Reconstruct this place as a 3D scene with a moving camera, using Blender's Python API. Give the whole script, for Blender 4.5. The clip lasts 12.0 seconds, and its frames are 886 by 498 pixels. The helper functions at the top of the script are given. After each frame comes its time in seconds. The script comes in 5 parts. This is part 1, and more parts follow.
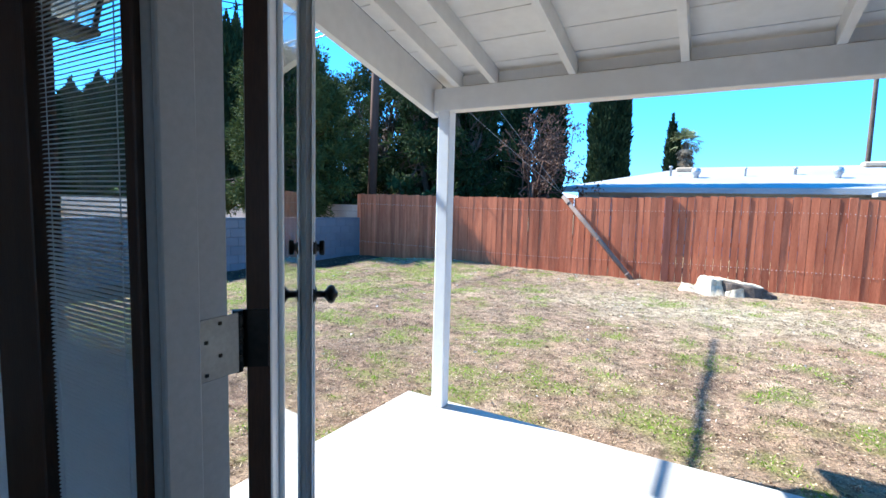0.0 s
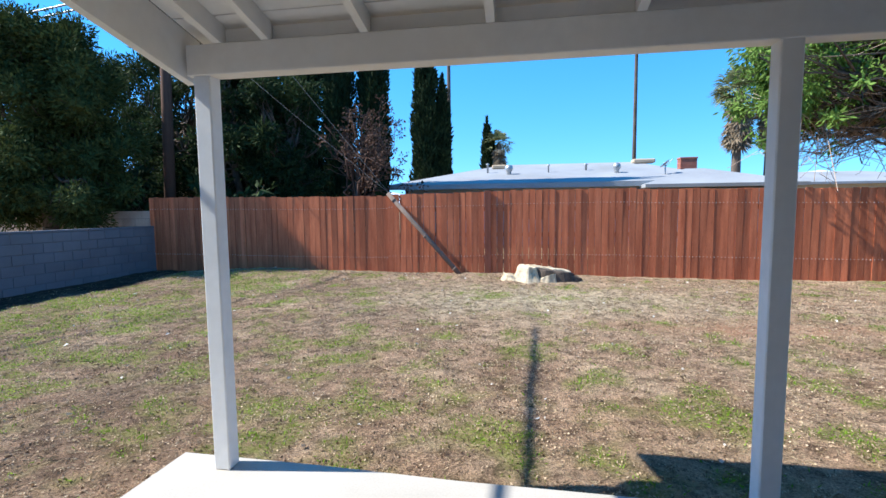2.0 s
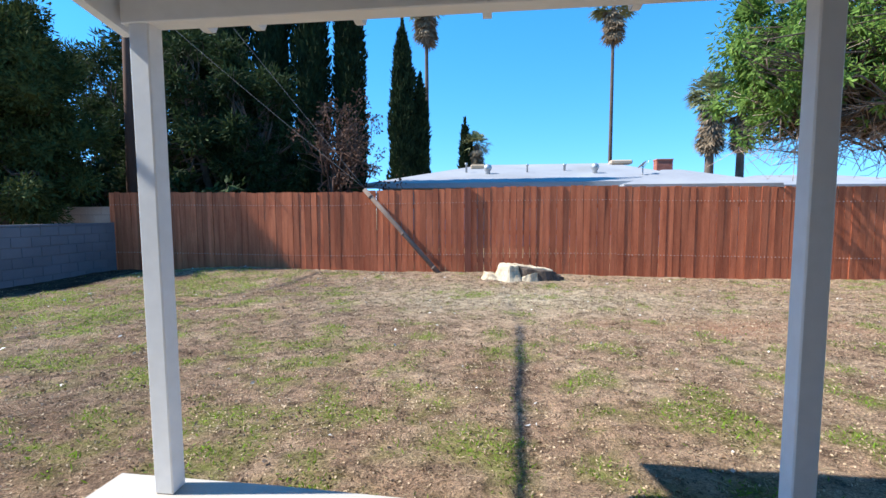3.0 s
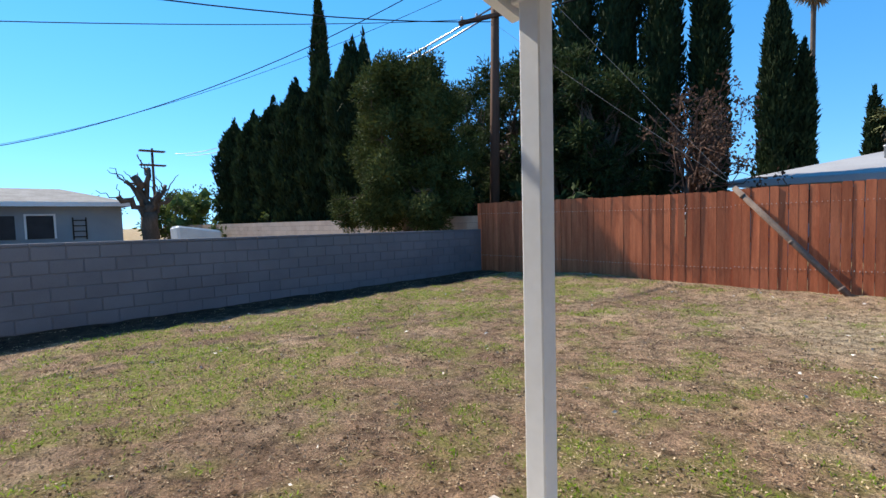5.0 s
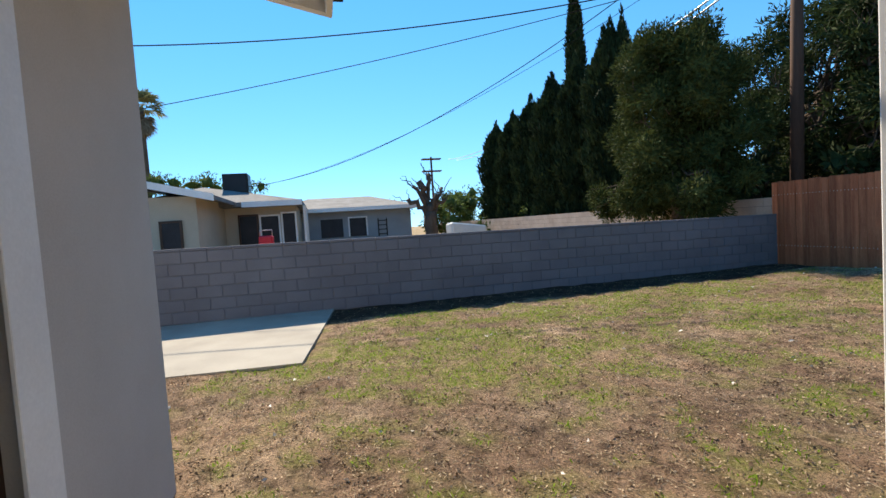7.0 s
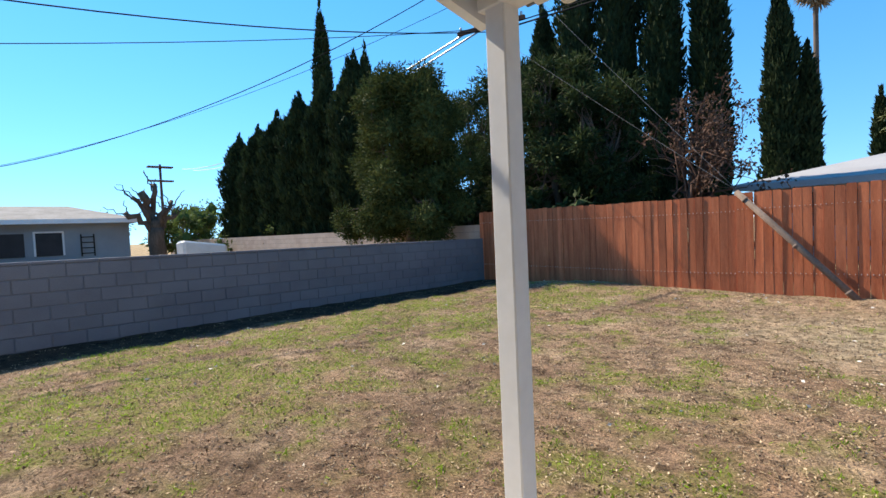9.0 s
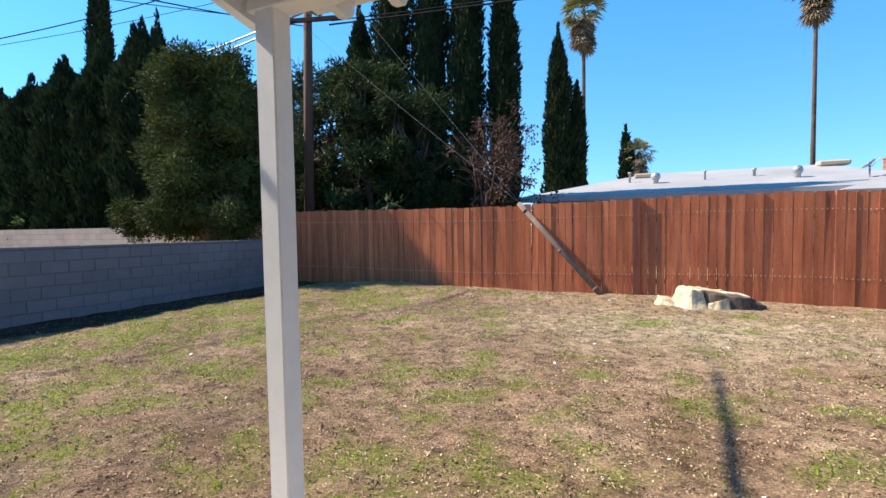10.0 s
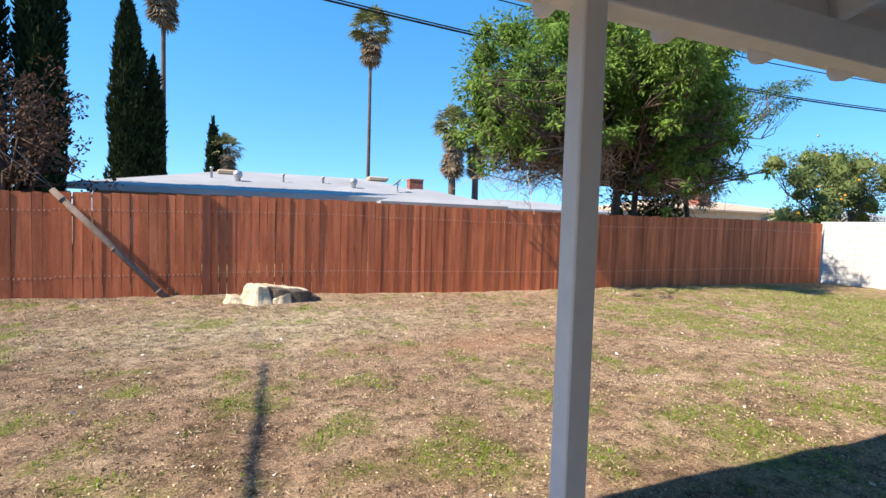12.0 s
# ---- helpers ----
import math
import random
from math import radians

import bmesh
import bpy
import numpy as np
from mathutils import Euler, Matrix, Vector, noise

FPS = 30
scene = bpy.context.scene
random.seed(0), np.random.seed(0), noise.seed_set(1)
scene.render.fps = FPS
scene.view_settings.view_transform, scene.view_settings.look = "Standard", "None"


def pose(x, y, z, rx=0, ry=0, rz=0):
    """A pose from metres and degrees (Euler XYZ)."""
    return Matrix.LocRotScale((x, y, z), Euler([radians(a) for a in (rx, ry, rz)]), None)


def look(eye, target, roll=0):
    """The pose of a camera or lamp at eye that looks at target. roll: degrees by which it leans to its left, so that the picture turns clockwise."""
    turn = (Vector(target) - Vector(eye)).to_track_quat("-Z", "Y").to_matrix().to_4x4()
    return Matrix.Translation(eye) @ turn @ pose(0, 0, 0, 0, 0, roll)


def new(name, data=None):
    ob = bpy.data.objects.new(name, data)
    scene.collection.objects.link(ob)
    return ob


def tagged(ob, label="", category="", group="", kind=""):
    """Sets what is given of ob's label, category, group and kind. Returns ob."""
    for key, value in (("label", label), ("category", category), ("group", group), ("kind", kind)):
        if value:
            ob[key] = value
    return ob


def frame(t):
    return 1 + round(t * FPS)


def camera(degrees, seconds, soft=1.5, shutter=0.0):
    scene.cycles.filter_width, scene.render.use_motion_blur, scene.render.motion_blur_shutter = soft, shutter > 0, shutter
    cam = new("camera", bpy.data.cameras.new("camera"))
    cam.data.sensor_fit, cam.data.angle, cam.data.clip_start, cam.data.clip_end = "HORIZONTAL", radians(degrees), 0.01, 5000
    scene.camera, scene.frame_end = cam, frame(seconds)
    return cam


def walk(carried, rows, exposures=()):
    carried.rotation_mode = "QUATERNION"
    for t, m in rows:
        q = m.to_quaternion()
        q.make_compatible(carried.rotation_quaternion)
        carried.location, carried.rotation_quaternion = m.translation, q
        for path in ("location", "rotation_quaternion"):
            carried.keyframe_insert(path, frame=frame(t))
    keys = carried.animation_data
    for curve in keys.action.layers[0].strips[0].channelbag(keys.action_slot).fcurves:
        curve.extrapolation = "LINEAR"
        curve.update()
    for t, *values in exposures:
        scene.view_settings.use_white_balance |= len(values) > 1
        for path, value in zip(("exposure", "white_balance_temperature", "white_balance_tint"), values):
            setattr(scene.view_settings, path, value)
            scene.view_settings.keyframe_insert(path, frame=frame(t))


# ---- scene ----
cam = camera(85.9, 12.0)
PATH = [
    (0, (-0.023, -0.044, 1.466), (-1.003, 1.69, 1.281), 1.5),
    (0.5, (-0.129, 0.161, 1.478), (-0.992, 1.958, 1.306), 1.2),
    (1, (-0.136, 0.317, 1.448), (-0.851, 2.176, 1.268), 0.3),
    (1.5, (-0.077, 0.501, 1.461), (-0.586, 2.426, 1.282), -0.4),
    (2, (-0.051, 0.606, 1.427), (-0.391, 2.569, 1.25), -0.6),
    (2.5, (-0.09, 0.758, 1.355), (-0.281, 2.742, 1.185), -0.3),
    (4.5, (-0.423, 1.317, 1.282), (-1.452, 3.027, 1.152), -0.4),
    (5, (-0.612, 1.345, 1.292), (-2.046, 2.734, 1.171), -1.5),
    (5.5, (-0.701, 1.331, 1.283), (-2.47, 2.259, 1.184), -3.7),
    (6, (-0.717, 1.296, 1.268), (-2.62, 1.904, 1.162), -3.9),
    (6.5, (-0.719, 1.294, 1.266), (-2.666, 1.739, 1.156), -3.8),
    (8.5, (-0.61, 1.447, 1.286), (-2.304, 2.508, 1.214), -3.0),
    (9, (-0.547, 1.48, 1.298), (-2.003, 2.849, 1.218), -2.6),
    (9.5, (-0.453, 1.499, 1.296), (-1.621, 3.12, 1.208), -1.9),
    (10, (-0.354, 1.532, 1.314), (-1.205, 3.339, 1.214), -0.9),
    (10.5, (-0.196, 1.504, 1.297), (-0.686, 3.442, 1.218), -0.5),
    (11, (-0.142, 1.485, 1.335), (-0.269, 3.479, 1.242), 0.5),
    (11.5, (-0.051, 1.507, 1.338), (0.22, 3.486, 1.241), 1.0),
    (12, (0.021, 1.554, 1.362), (0.743, 3.416, 1.258), 1.7),
]
EXPOSURES = [(0, 1.8, 5600, 4), (0.5, 1.22, 5750, 5), (1.0, 0.97, 5900, 5), (2.5, 1.02, 6050, 6), (4.5, 0.86, 6600, 9), (5.5, 0.71, 7250, 9), (6.5, 0.76, 7700, 9), (9.5, 1.0, 7300, 10), (10.5, 1.09, 7200, 11), (12, 1.0, 7100, 11)]
walk(cam, [(t, look(eye, target, roll)) for t, eye, target, roll in PATH], exposures=EXPOSURES)

# ---- world, sun ----
SUN_WAY = Vector((1.03, 0.135, -1.0)).normalized()
world = bpy.data.worlds.new("world")
world.use_nodes = True
scene.world = world
sky = world.node_tree.nodes.new("ShaderNodeTexSky")
sky.sky_type = "NISHITA"
sky.sun_disc = False
sky.sun_elevation = math.asin(-SUN_WAY.z)
sky.sun_rotation = math.atan2(-SUN_WAY.x, -SUN_WAY.y)
sky.altitude = 400
sky.dust_density = 0.0
sky.ozone_density = 5.0
background = world.node_tree.nodes["Background"]
background.inputs["Strength"].default_value = 0.118
vivid = world.node_tree.nodes.new("ShaderNodeHueSaturation")
vivid.inputs["Saturation"].default_value = 1.45
vivid.inputs["Value"].default_value = 2.0
even = world.node_tree.nodes.new("ShaderNodeGamma")
even.inputs["Gamma"].default_value = 0.75
lift = world.node_tree.nodes.new("ShaderNodeVectorMath")
lift.operation = "ADD"
lift.inputs[1].default_value = (0, 0, 0.12)
where = world.node_tree.nodes.new("ShaderNodeTexCoord")
unit = world.node_tree.nodes.new("ShaderNodeVectorMath")
unit.operation = "NORMALIZE"
world.node_tree.links.new(where.outputs["Generated"], lift.inputs[0])
world.node_tree.links.new(lift.outputs[0], unit.inputs[0])
world.node_tree.links.new(unit.outputs[0], sky.inputs["Vector"])
world.node_tree.links.new(sky.outputs[0], even.inputs["Color"])
world.node_tree.links.new(even.outputs[0], vivid.inputs["Color"])
world.node_tree.links.new(vivid.outputs[0], background.inputs["Color"])
sun = new("sun", bpy.data.lights.new("sun", "SUN"))
sun.data.energy = 5.0
sun.data.angle = radians(0.53)
sun.data.color = (1.0, 0.93, 0.83)
sun.matrix_world = look((-20, -4, 20), Vector((-20, -4, 20)) + SUN_WAY)


# ---- materials ----
def node_ramp(nt, fac, stops):
    r = nt.nodes.new("ShaderNodeValToRGB")
    while len(r.color_ramp.elements) < len(stops):
        r.color_ramp.elements.new(0.5)
    for e, (p, c) in zip(r.color_ramp.elements, stops):
        e.position, e.color = p, (*c, 1)
    nt.links.new(fac, r.inputs[0])
    return r.outputs[0]


def node_noise(nt, scale, detail=4.0, stretch=(1, 1, 1), rough=0.55):
    tc = nt.nodes.new("ShaderNodeNewGeometry")
    mp = nt.nodes.new("ShaderNodeMapping")
    mp.inputs["Scale"].default_value = stretch
    nt.links.new(tc.outputs["Position"], mp.inputs[0])
    n = nt.nodes.new("ShaderNodeTexNoise")
    n.inputs["Scale"].default_value = scale
    n.inputs["Detail"].default_value = detail
    n.inputs["Roughness"].default_value = rough
    nt.links.new(mp.outputs[0], n.inputs["Vector"])
    return n.outputs["Fac"]


def node_mix(nt, fac, a, b, kind="MIX"):
    m = nt.nodes.new("ShaderNodeMix")
    m.data_type, m.blend_type = "RGBA", kind
    for sock, v in ((m.inputs[0], fac), (m.inputs[6], a), (m.inputs[7], b)):
        if isinstance(v, (int, float)):
            sock.default_value = v
        elif isinstance(v, tuple):
            sock.default_value = (*v, 1)
        else:
            nt.links.new(v, sock)
    return m.outputs[2]


def node_math(nt, op, a, b):
    m = nt.nodes.new("ShaderNodeMath")
    m.operation = op
    for sock, v in ((m.inputs[0], a), (m.inputs[1], b)):
        if isinstance(v, (int, float)):
            sock.default_value = v
        else:
            nt.links.new(v, sock)
    return m.outputs[0]


def surface(name, dark, light, scale=3.0, fine=60.0, rough=0.8, metal=0.0, bump=0.15, stretch=(1, 1, 1), vary=0.0, island=0.0, stain=None, spec=0.3):
    """A surface with two scales of tone, fine relief, and tone that differs from piece to piece."""
    m = bpy.data.materials.new(name)
    m.use_nodes = True
    nt = m.node_tree
    b = nt.nodes["Principled BSDF"]
    big = node_noise(nt, scale, 5, stretch)
    small = node_noise(nt, fine, 4, stretch)
    tone = node_math(nt, "ADD", node_math(nt, "MULTIPLY", big, 0.6), node_math(nt, "MULTIPLY", small, 0.4))
    col = node_ramp(nt, tone, ((0.36, dark), (0.64, light)))
    if stain:
        spots = node_ramp(nt, node_noise(nt, scale * 0.45, 6), ((0.56, (0, 0, 0)), (0.72, (1, 1, 1))))
        col = node_mix(nt, spots, col, stain)
    if vary:
        info = nt.nodes.new("ShaderNodeObjectInfo")
        k = node_math(nt, "ADD", node_math(nt, "MULTIPLY", info.outputs["Random"], 2 * vary), 1 - vary)
        hs = nt.nodes.new("ShaderNodeHueSaturation")
        nt.links.new(k, hs.inputs["Value"])
        nt.links.new(col, hs.inputs["Color"])
        col = hs.outputs[0]
    if island:
        geo = nt.nodes.new("ShaderNodeNewGeometry")
        k = node_math(nt, "ADD", node_math(nt, "MULTIPLY", geo.outputs["Random Per Island"], 2 * island), 1 - island)
        hs = nt.nodes.new("ShaderNodeHueSaturation")
        nt.links.new(k, hs.inputs["Value"])
        nt.links.new(col, hs.inputs["Color"])
        col = hs.outputs[0]
    nt.links.new(col, b.inputs["Base Color"])
    b.inputs["Roughness"].default_value = rough
    b.inputs["Metallic"].default_value = metal
    b.inputs["Specular IOR Level"].default_value = spec
    if bump:
        bp = nt.nodes.new("ShaderNodeBump")
        bp.inputs["Strength"].default_value = bump
        bp.inputs["Distance"].default_value = 0.01
        nt.links.new(tone, bp.inputs["Height"])
        nt.links.new(bp.outputs[0], b.inputs["Normal"])
    return m


def leaf_surface(name, dark, light, through_light=0.25, island=0.35):
    m = surface(name, dark, light, 0.9, 7.0, 0.8, bump=0, island=island, spec=0.12)
    nt = m.node_tree
    b = nt.nodes["Principled BSDF"]
    out = nt.nodes["Material Output"]
    tr = nt.nodes.new("ShaderNodeBsdfTranslucent")
    src = b.inputs["Base Color"].links[0].from_socket
    nt.links.new(src, tr.inputs["Color"])
    mix = nt.nodes.new("ShaderNodeMixShader")
    mix.inputs[0].default_value = through_light
    nt.links.new(b.outputs[0], mix.inputs[1])
    nt.links.new(tr.outputs[0], mix.inputs[2])
    nt.links.new(mix.outputs[0], out.inputs[0])
    return m


def glass_surface(name, tint=(0.96, 0.98, 0.98)):
    """Clear solid glass."""
    m = bpy.data.materials.new(name)
    m.use_nodes = True
    nt = m.node_tree
    nt.nodes.remove(nt.nodes["Principled BSDF"])
    out = nt.nodes["Material Output"]
    gl = nt.nodes.new("ShaderNodeBsdfGlass")
    gl.inputs["Color"].default_value = (*tint, 1)
    gl.inputs["Roughness"].default_value = 0.0
    gl.inputs["IOR"].default_value = 1.5
    nt.links.new(gl.outputs[0], out.inputs[0])
    return m


M_WHITE = surface("white_paint", (0.76, 0.755, 0.75), (0.86, 0.855, 0.85), 1.2, 14, 0.5, bump=0.12, stain=(0.74, 0.72, 0.69))
M_WHITE_TRIM = surface("white_trim_paint", (0.70, 0.70, 0.70), (0.80, 0.80, 0.80), 3.0, 80, 0.4, bump=0.08)
# darker copy of the trim paint; the doorway's shade is in its colour
M_JAMB_SHADE = surface("shaded_jamb_trim", (0.40, 0.38, 0.36), (0.48, 0.46, 0.44), 3.0, 80, 0.5, bump=0.08)
M_CONCRETE = surface("concrete", (0.40, 0.36, 0.32), (0.50, 0.46, 0.415), 1.3, 90, 0.85, bump=0.2, stain=(0.42, 0.36, 0.30))
M_DRIVE = surface("old_concrete", (0.27, 0.245, 0.21), (0.38, 0.35, 0.30), 1.3, 70, 0.9, bump=0.25, stain=(0.22, 0.20, 0.18))
M_FENCE = surface("redwood_stain", (0.33, 0.080, 0.032), (0.57, 0.172, 0.075), 2.2, 26, 0.75, bump=0.35, stretch=(6, 6, 0.5), vary=0.24)
M_FENCE_DARK = surface("redwood_post", (0.15, 0.045, 0.026), (0.24, 0.078, 0.046), 2.2, 26, 0.75, bump=0.35, stretch=(6, 6, 0.5), vary=0.1)
M_NAIL = surface("nail_heads", (0.55, 0.42, 0.34), (0.70, 0.58, 0.48), 30, 200, 0.6, bump=0)
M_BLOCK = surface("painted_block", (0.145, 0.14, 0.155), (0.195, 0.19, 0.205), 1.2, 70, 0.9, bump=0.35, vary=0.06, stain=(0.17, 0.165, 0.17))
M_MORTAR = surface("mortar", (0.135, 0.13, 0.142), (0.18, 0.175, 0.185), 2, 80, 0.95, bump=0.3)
M_PINK = surface("pink_block", (0.42, 0.32, 0.26), (0.52, 0.42, 0.35), 1.5, 40, 0.9, bump=0.3, island=0.08)
M_WHITE_BLOCK = surface("white_block", (0.48, 0.475, 0.46), (0.58, 0.575, 0.56), 1.5, 40, 0.85, bump=0.25, island=0.04)
M_STUCCO = surface("taupe_stucco", (0.46, 0.43, 0.40), (0.54, 0.51, 0.48), 1.5, 120, 0.9, bump=0.5)
M_TAN = surface("tan_stucco", (0.45, 0.38, 0.29), (0.54, 0.46, 0.36), 0.8, 30, 0.9, bump=0.2)
M_BLUEGREY = surface("bluegrey_siding", (0.27, 0.30, 0.33), (0.35, 0.38, 0.41), 0.8, 30, 0.85, bump=0.1)
M_SHINGLE = surface("grey_shingle", (0.12, 0.12, 0.122), (0.22, 0.22, 0.222), 1.2, 9, 0.9, bump=0.4)
M_ROOFWHITE = surface("pale_roll_roofing", (0.26, 0.26, 0.272), (0.35, 0.35, 0.362), 0.5, 20, 0.8, bump=0.2, stain=(0.26, 0.255, 0.25))
M_ROOFTAN = surface("tan_roofing", (0.42, 0.32, 0.22), (0.52, 0.40, 0.29), 0.5, 20, 0.85, bump=0.2)
M_BRICK = surface("red_brick", (0.30, 0.10, 0.07), (0.40, 0.15, 0.10), 3, 30, 0.9, bump=0.3, island=0.15)
M_BROWN = surface("brown_wood_frame", (0.045, 0.022, 0.014), (0.085, 0.042, 0.026), 3, 60, 0.45, bump=0.1, stretch=(5, 5, 0.6))
M_BLACK = surface("oil_rubbed_bronze", (0.018, 0.016, 0.015), (0.035, 0.031, 0.028), 8, 90, 0.35, 0.7, bump=0.05)
M_HINGE = surface("satin_nickel", (0.30, 0.285, 0.26), (0.40, 0.38, 0.35), 12, 120, 0.5, 0.6, bump=0.05)
M_METAL = surface("galvanised_metal", (0.34, 0.35, 0.36), (0.48, 0.49, 0.50), 4, 60, 0.45, 0.6, bump=0.1)
M_DARKSCREEN = surface("dark_window_screen", (0.012, 0.014, 0.019), (0.025, 0.029, 0.038), 2, 30, 0.4, bump=0, spec=0.25)
M_SLAT = leaf_surface("blind_slat", (0.80, 0.82, 0.84), (0.88, 0.90, 0.92), 0.45, 0.02)
M_BARK = surface("bark", (0.06, 0.042, 0.03), (0.15, 0.11, 0.085), 2.5, 22, 0.95, bump=0.8, stretch=(1, 1, 0.35))
M_PALEBARK = surface("pale_twig_bark", (0.36, 0.25, 0.19), (0.56, 0.42, 0.33), 2.5, 22, 0.95, bump=0.4)
M_POLE = surface("creosoted_pole", (0.075, 0.038, 0.026), (0.13, 0.070, 0.048), 1.5, 25, 0.9, bump=0.5, stretch=(4, 4, 0.3))
M_GUARD = surface("weathered_guard", (0.12, 0.085, 0.068), (0.24, 0.18, 0.145), 3, 30, 0.85, bump=0.3)
M_STUMP = surface("cut_stump_wood", (0.40, 0.30, 0.19), (0.70, 0.58, 0.41), 4, 30, 0.9, bump=0.6, stretch=(1, 1, 0.5))
M_STUMPDARK = surface("rotten_stump_bark", (0.05, 0.038, 0.03), (0.15, 0.11, 0.085), 6, 40, 0.95, bump=0.8)
M_CABLE = surface("black_cable", (0.012, 0.012, 0.013), (0.025, 0.025, 0.026), 5, 50, 0.9, bump=0, spec=0.05)
M_STEEL = surface("steel_strand", (0.30, 0.30, 0.31), (0.42, 0.42, 0.43), 5, 50, 0.4, 0.8, bump=0)
M_GUY = surface("dull_guy_strand", (0.10, 0.10, 0.105), (0.16, 0.16, 0.165), 5, 50, 0.8, bump=0)
M_CRUMB = leaf_surface("pale_soil_crumbs", (0.38, 0.27, 0.175), (0.62, 0.48, 0.33), 0.05, 0.3)
M_CLOD = leaf_surface("dark_soil_clods", (0.13, 0.083, 0.056), (0.24, 0.163, 0.112), 0.05, 0.3)
M_RED = surface("red_plastic", (0.55, 0.015, 0.03), (0.68, 0.03, 0.05), 5, 50, 0.4, bump=0)
M_TARP = surface("white_tarp", (0.62, 0.62, 0.60), (0.75, 0.75, 0.73), 2, 30, 0.6, bump=0.2)
M_FLOORIN = surface("indoor_plank_floor", (0.16, 0.10, 0.06), (0.26, 0.17, 0.11), 2, 30, 0.4, bump=0.1, stretch=(0.5, 4, 1))
M_INWALL = surface("indoor_wall_paint", (0.58, 0.56, 0.53), (0.64, 0.62, 0.59), 2, 60, 0.7, bump=0.05)
M_CYPRESS = leaf_surface("cypress_foliage", (0.011, 0.021, 0.009), (0.034, 0.052, 0.019), 0.10)
M_JUNIPER = leaf_surface("juniper_foliage", (0.030, 0.046, 0.014), (0.095, 0.115, 0.036), 0.15)
M_DARKLEAF = leaf_surface("dark_tree_foliage", (0.018, 0.034, 0.013), (0.055, 0.078, 0.028), 0.2)
M_GREENLEAF = leaf_surface("green_tree_foliage", (0.070, 0.140, 0.024), (0.235, 0.345, 0.080), 0.4)
M_BLUELEAF = leaf_surface("bluish_tree_foliage", (0.05, 0.11, 0.065), (0.15, 0.25, 0.14), 0.35)
M_CITRUS = leaf_surface("citrus_foliage", (0.10, 0.14, 0.045), (0.23, 0.27, 0.10), 0.3)
M_SHRUB = leaf_surface("shrub_foliage", (0.045, 0.080, 0.020), (0.12, 0.16, 0.045), 0.3)
M_REDTWIG = leaf_surface("dry_reddish_foliage", (0.075, 0.042, 0.03), (0.16, 0.095, 0.068), 0.2)
M_PALMLEAF = leaf_surface("palm_frond", (0.13, 0.15, 0.065), (0.32, 0.33, 0.18), 0.2)
M_PALMDEAD = leaf_surface("dead_palm_frond", (0.16, 0.115, 0.075), (0.32, 0.25, 0.17), 0.15)
M_GRASS = leaf_surface("grass_blade", (0.14, 0.25, 0.018), (0.28, 0.42, 0.045), 0.45, 0.3)
M_STRAW = leaf_surface("dry_straw", (0.26, 0.19, 0.11), (0.50, 0.40, 0.26), 0.2, 0.35)
M_LITTER = leaf_surface("dry_leaf_litter", (0.15, 0.09, 0.055), (0.36, 0.26, 0.175), 0.15, 0.45)
M_CHIP = leaf_surface("pale_chips", (0.55, 0.50, 0.44), (0.80, 0.77, 0.72), 0.05, 0.15)
M_GLASS = glass_surface("clear_glass")
M_MOUNTAIN = surface("far_snowy_hills", (0.42, 0.50, 0.60), (0.80, 0.84, 0.90), 0.01, 0.06, 1.0, bump=0)

# bare ground: soil, straw, green and painted wall shade by masks laid over the yard
M_GROUND = bpy.data.materials.new("yard_soil")
M_GROUND.use_nodes = True
gt = M_GROUND.node_tree
gb = gt.nodes["Principled BSDF"]
gb.inputs["Roughness"].default_value = 0.95
gb.inputs["Specular IOR Level"].default_value = 0.15
def mask(name):
    a = gt.nodes.new("ShaderNodeAttribute")
    a.attribute_name = name
    return a.outputs["Fac"]
soil = node_ramp(gt, node_noise(gt, 1.1, 8, rough=0.65), ((0.32, (0.22, 0.138, 0.090)), (0.52, (0.325, 0.217, 0.145)), (0.72, (0.46, 0.338, 0.230))))
speck = node_ramp(gt, node_noise(gt, 70, 8, rough=0.85), ((0.37, (0.24, 0.22, 0.21)), (0.50, (1, 1, 1)), (0.62, (2.0, 1.9, 1.72))))
soil = node_mix(gt, 1.0, soil, speck, "MULTIPLY")
soil = node_mix(gt, mask("straw"), soil, node_ramp(gt, node_noise(gt, 30, 6), ((0.35, (0.34, 0.27, 0.17)), (0.65, (0.56, 0.47, 0.33)))))
mottle = node_ramp(gt, node_noise(gt, 6.5, 7, rough=0.75), ((0.38, (0.40, 0.38, 0.37)), (0.49, (0.97, 0.96, 0.95)), (0.62, (1.38, 1.37, 1.35))))
soil = node_mix(gt, 1.0, soil, mottle, "MULTIPLY")
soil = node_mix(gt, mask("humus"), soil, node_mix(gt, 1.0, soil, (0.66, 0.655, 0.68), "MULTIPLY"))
soil = node_mix(gt, mask("red"), soil, (0.36, 0.19, 0.11))
turf = node_ramp(gt, node_noise(gt, 26, 6, rough=0.7), ((0.36, (0.15, 0.14, 0.038)), (0.64, (0.24, 0.26, 0.058))))
broken = node_math(gt, "MULTIPLY", mask("green"), node_ramp(gt, node_noise(gt, 9, 6, rough=0.7), ((0.38, (0.25, 0.25, 0.25)), (0.58, (1, 1, 1)))))
soil = node_mix(gt, broken, soil, turf)
# the left wall's shade on the soil, deepened here by colour
soil = node_mix(gt, mask("wall_shade"), soil, node_mix(gt, 1.0, soil, (0.26, 0.25, 0.25), "MULTIPLY"))
gt.links.new(soil, gb.inputs["Base Color"])
gbump = gt.nodes.new("ShaderNodeBump")
gbump.inputs["Strength"].default_value = 0.9
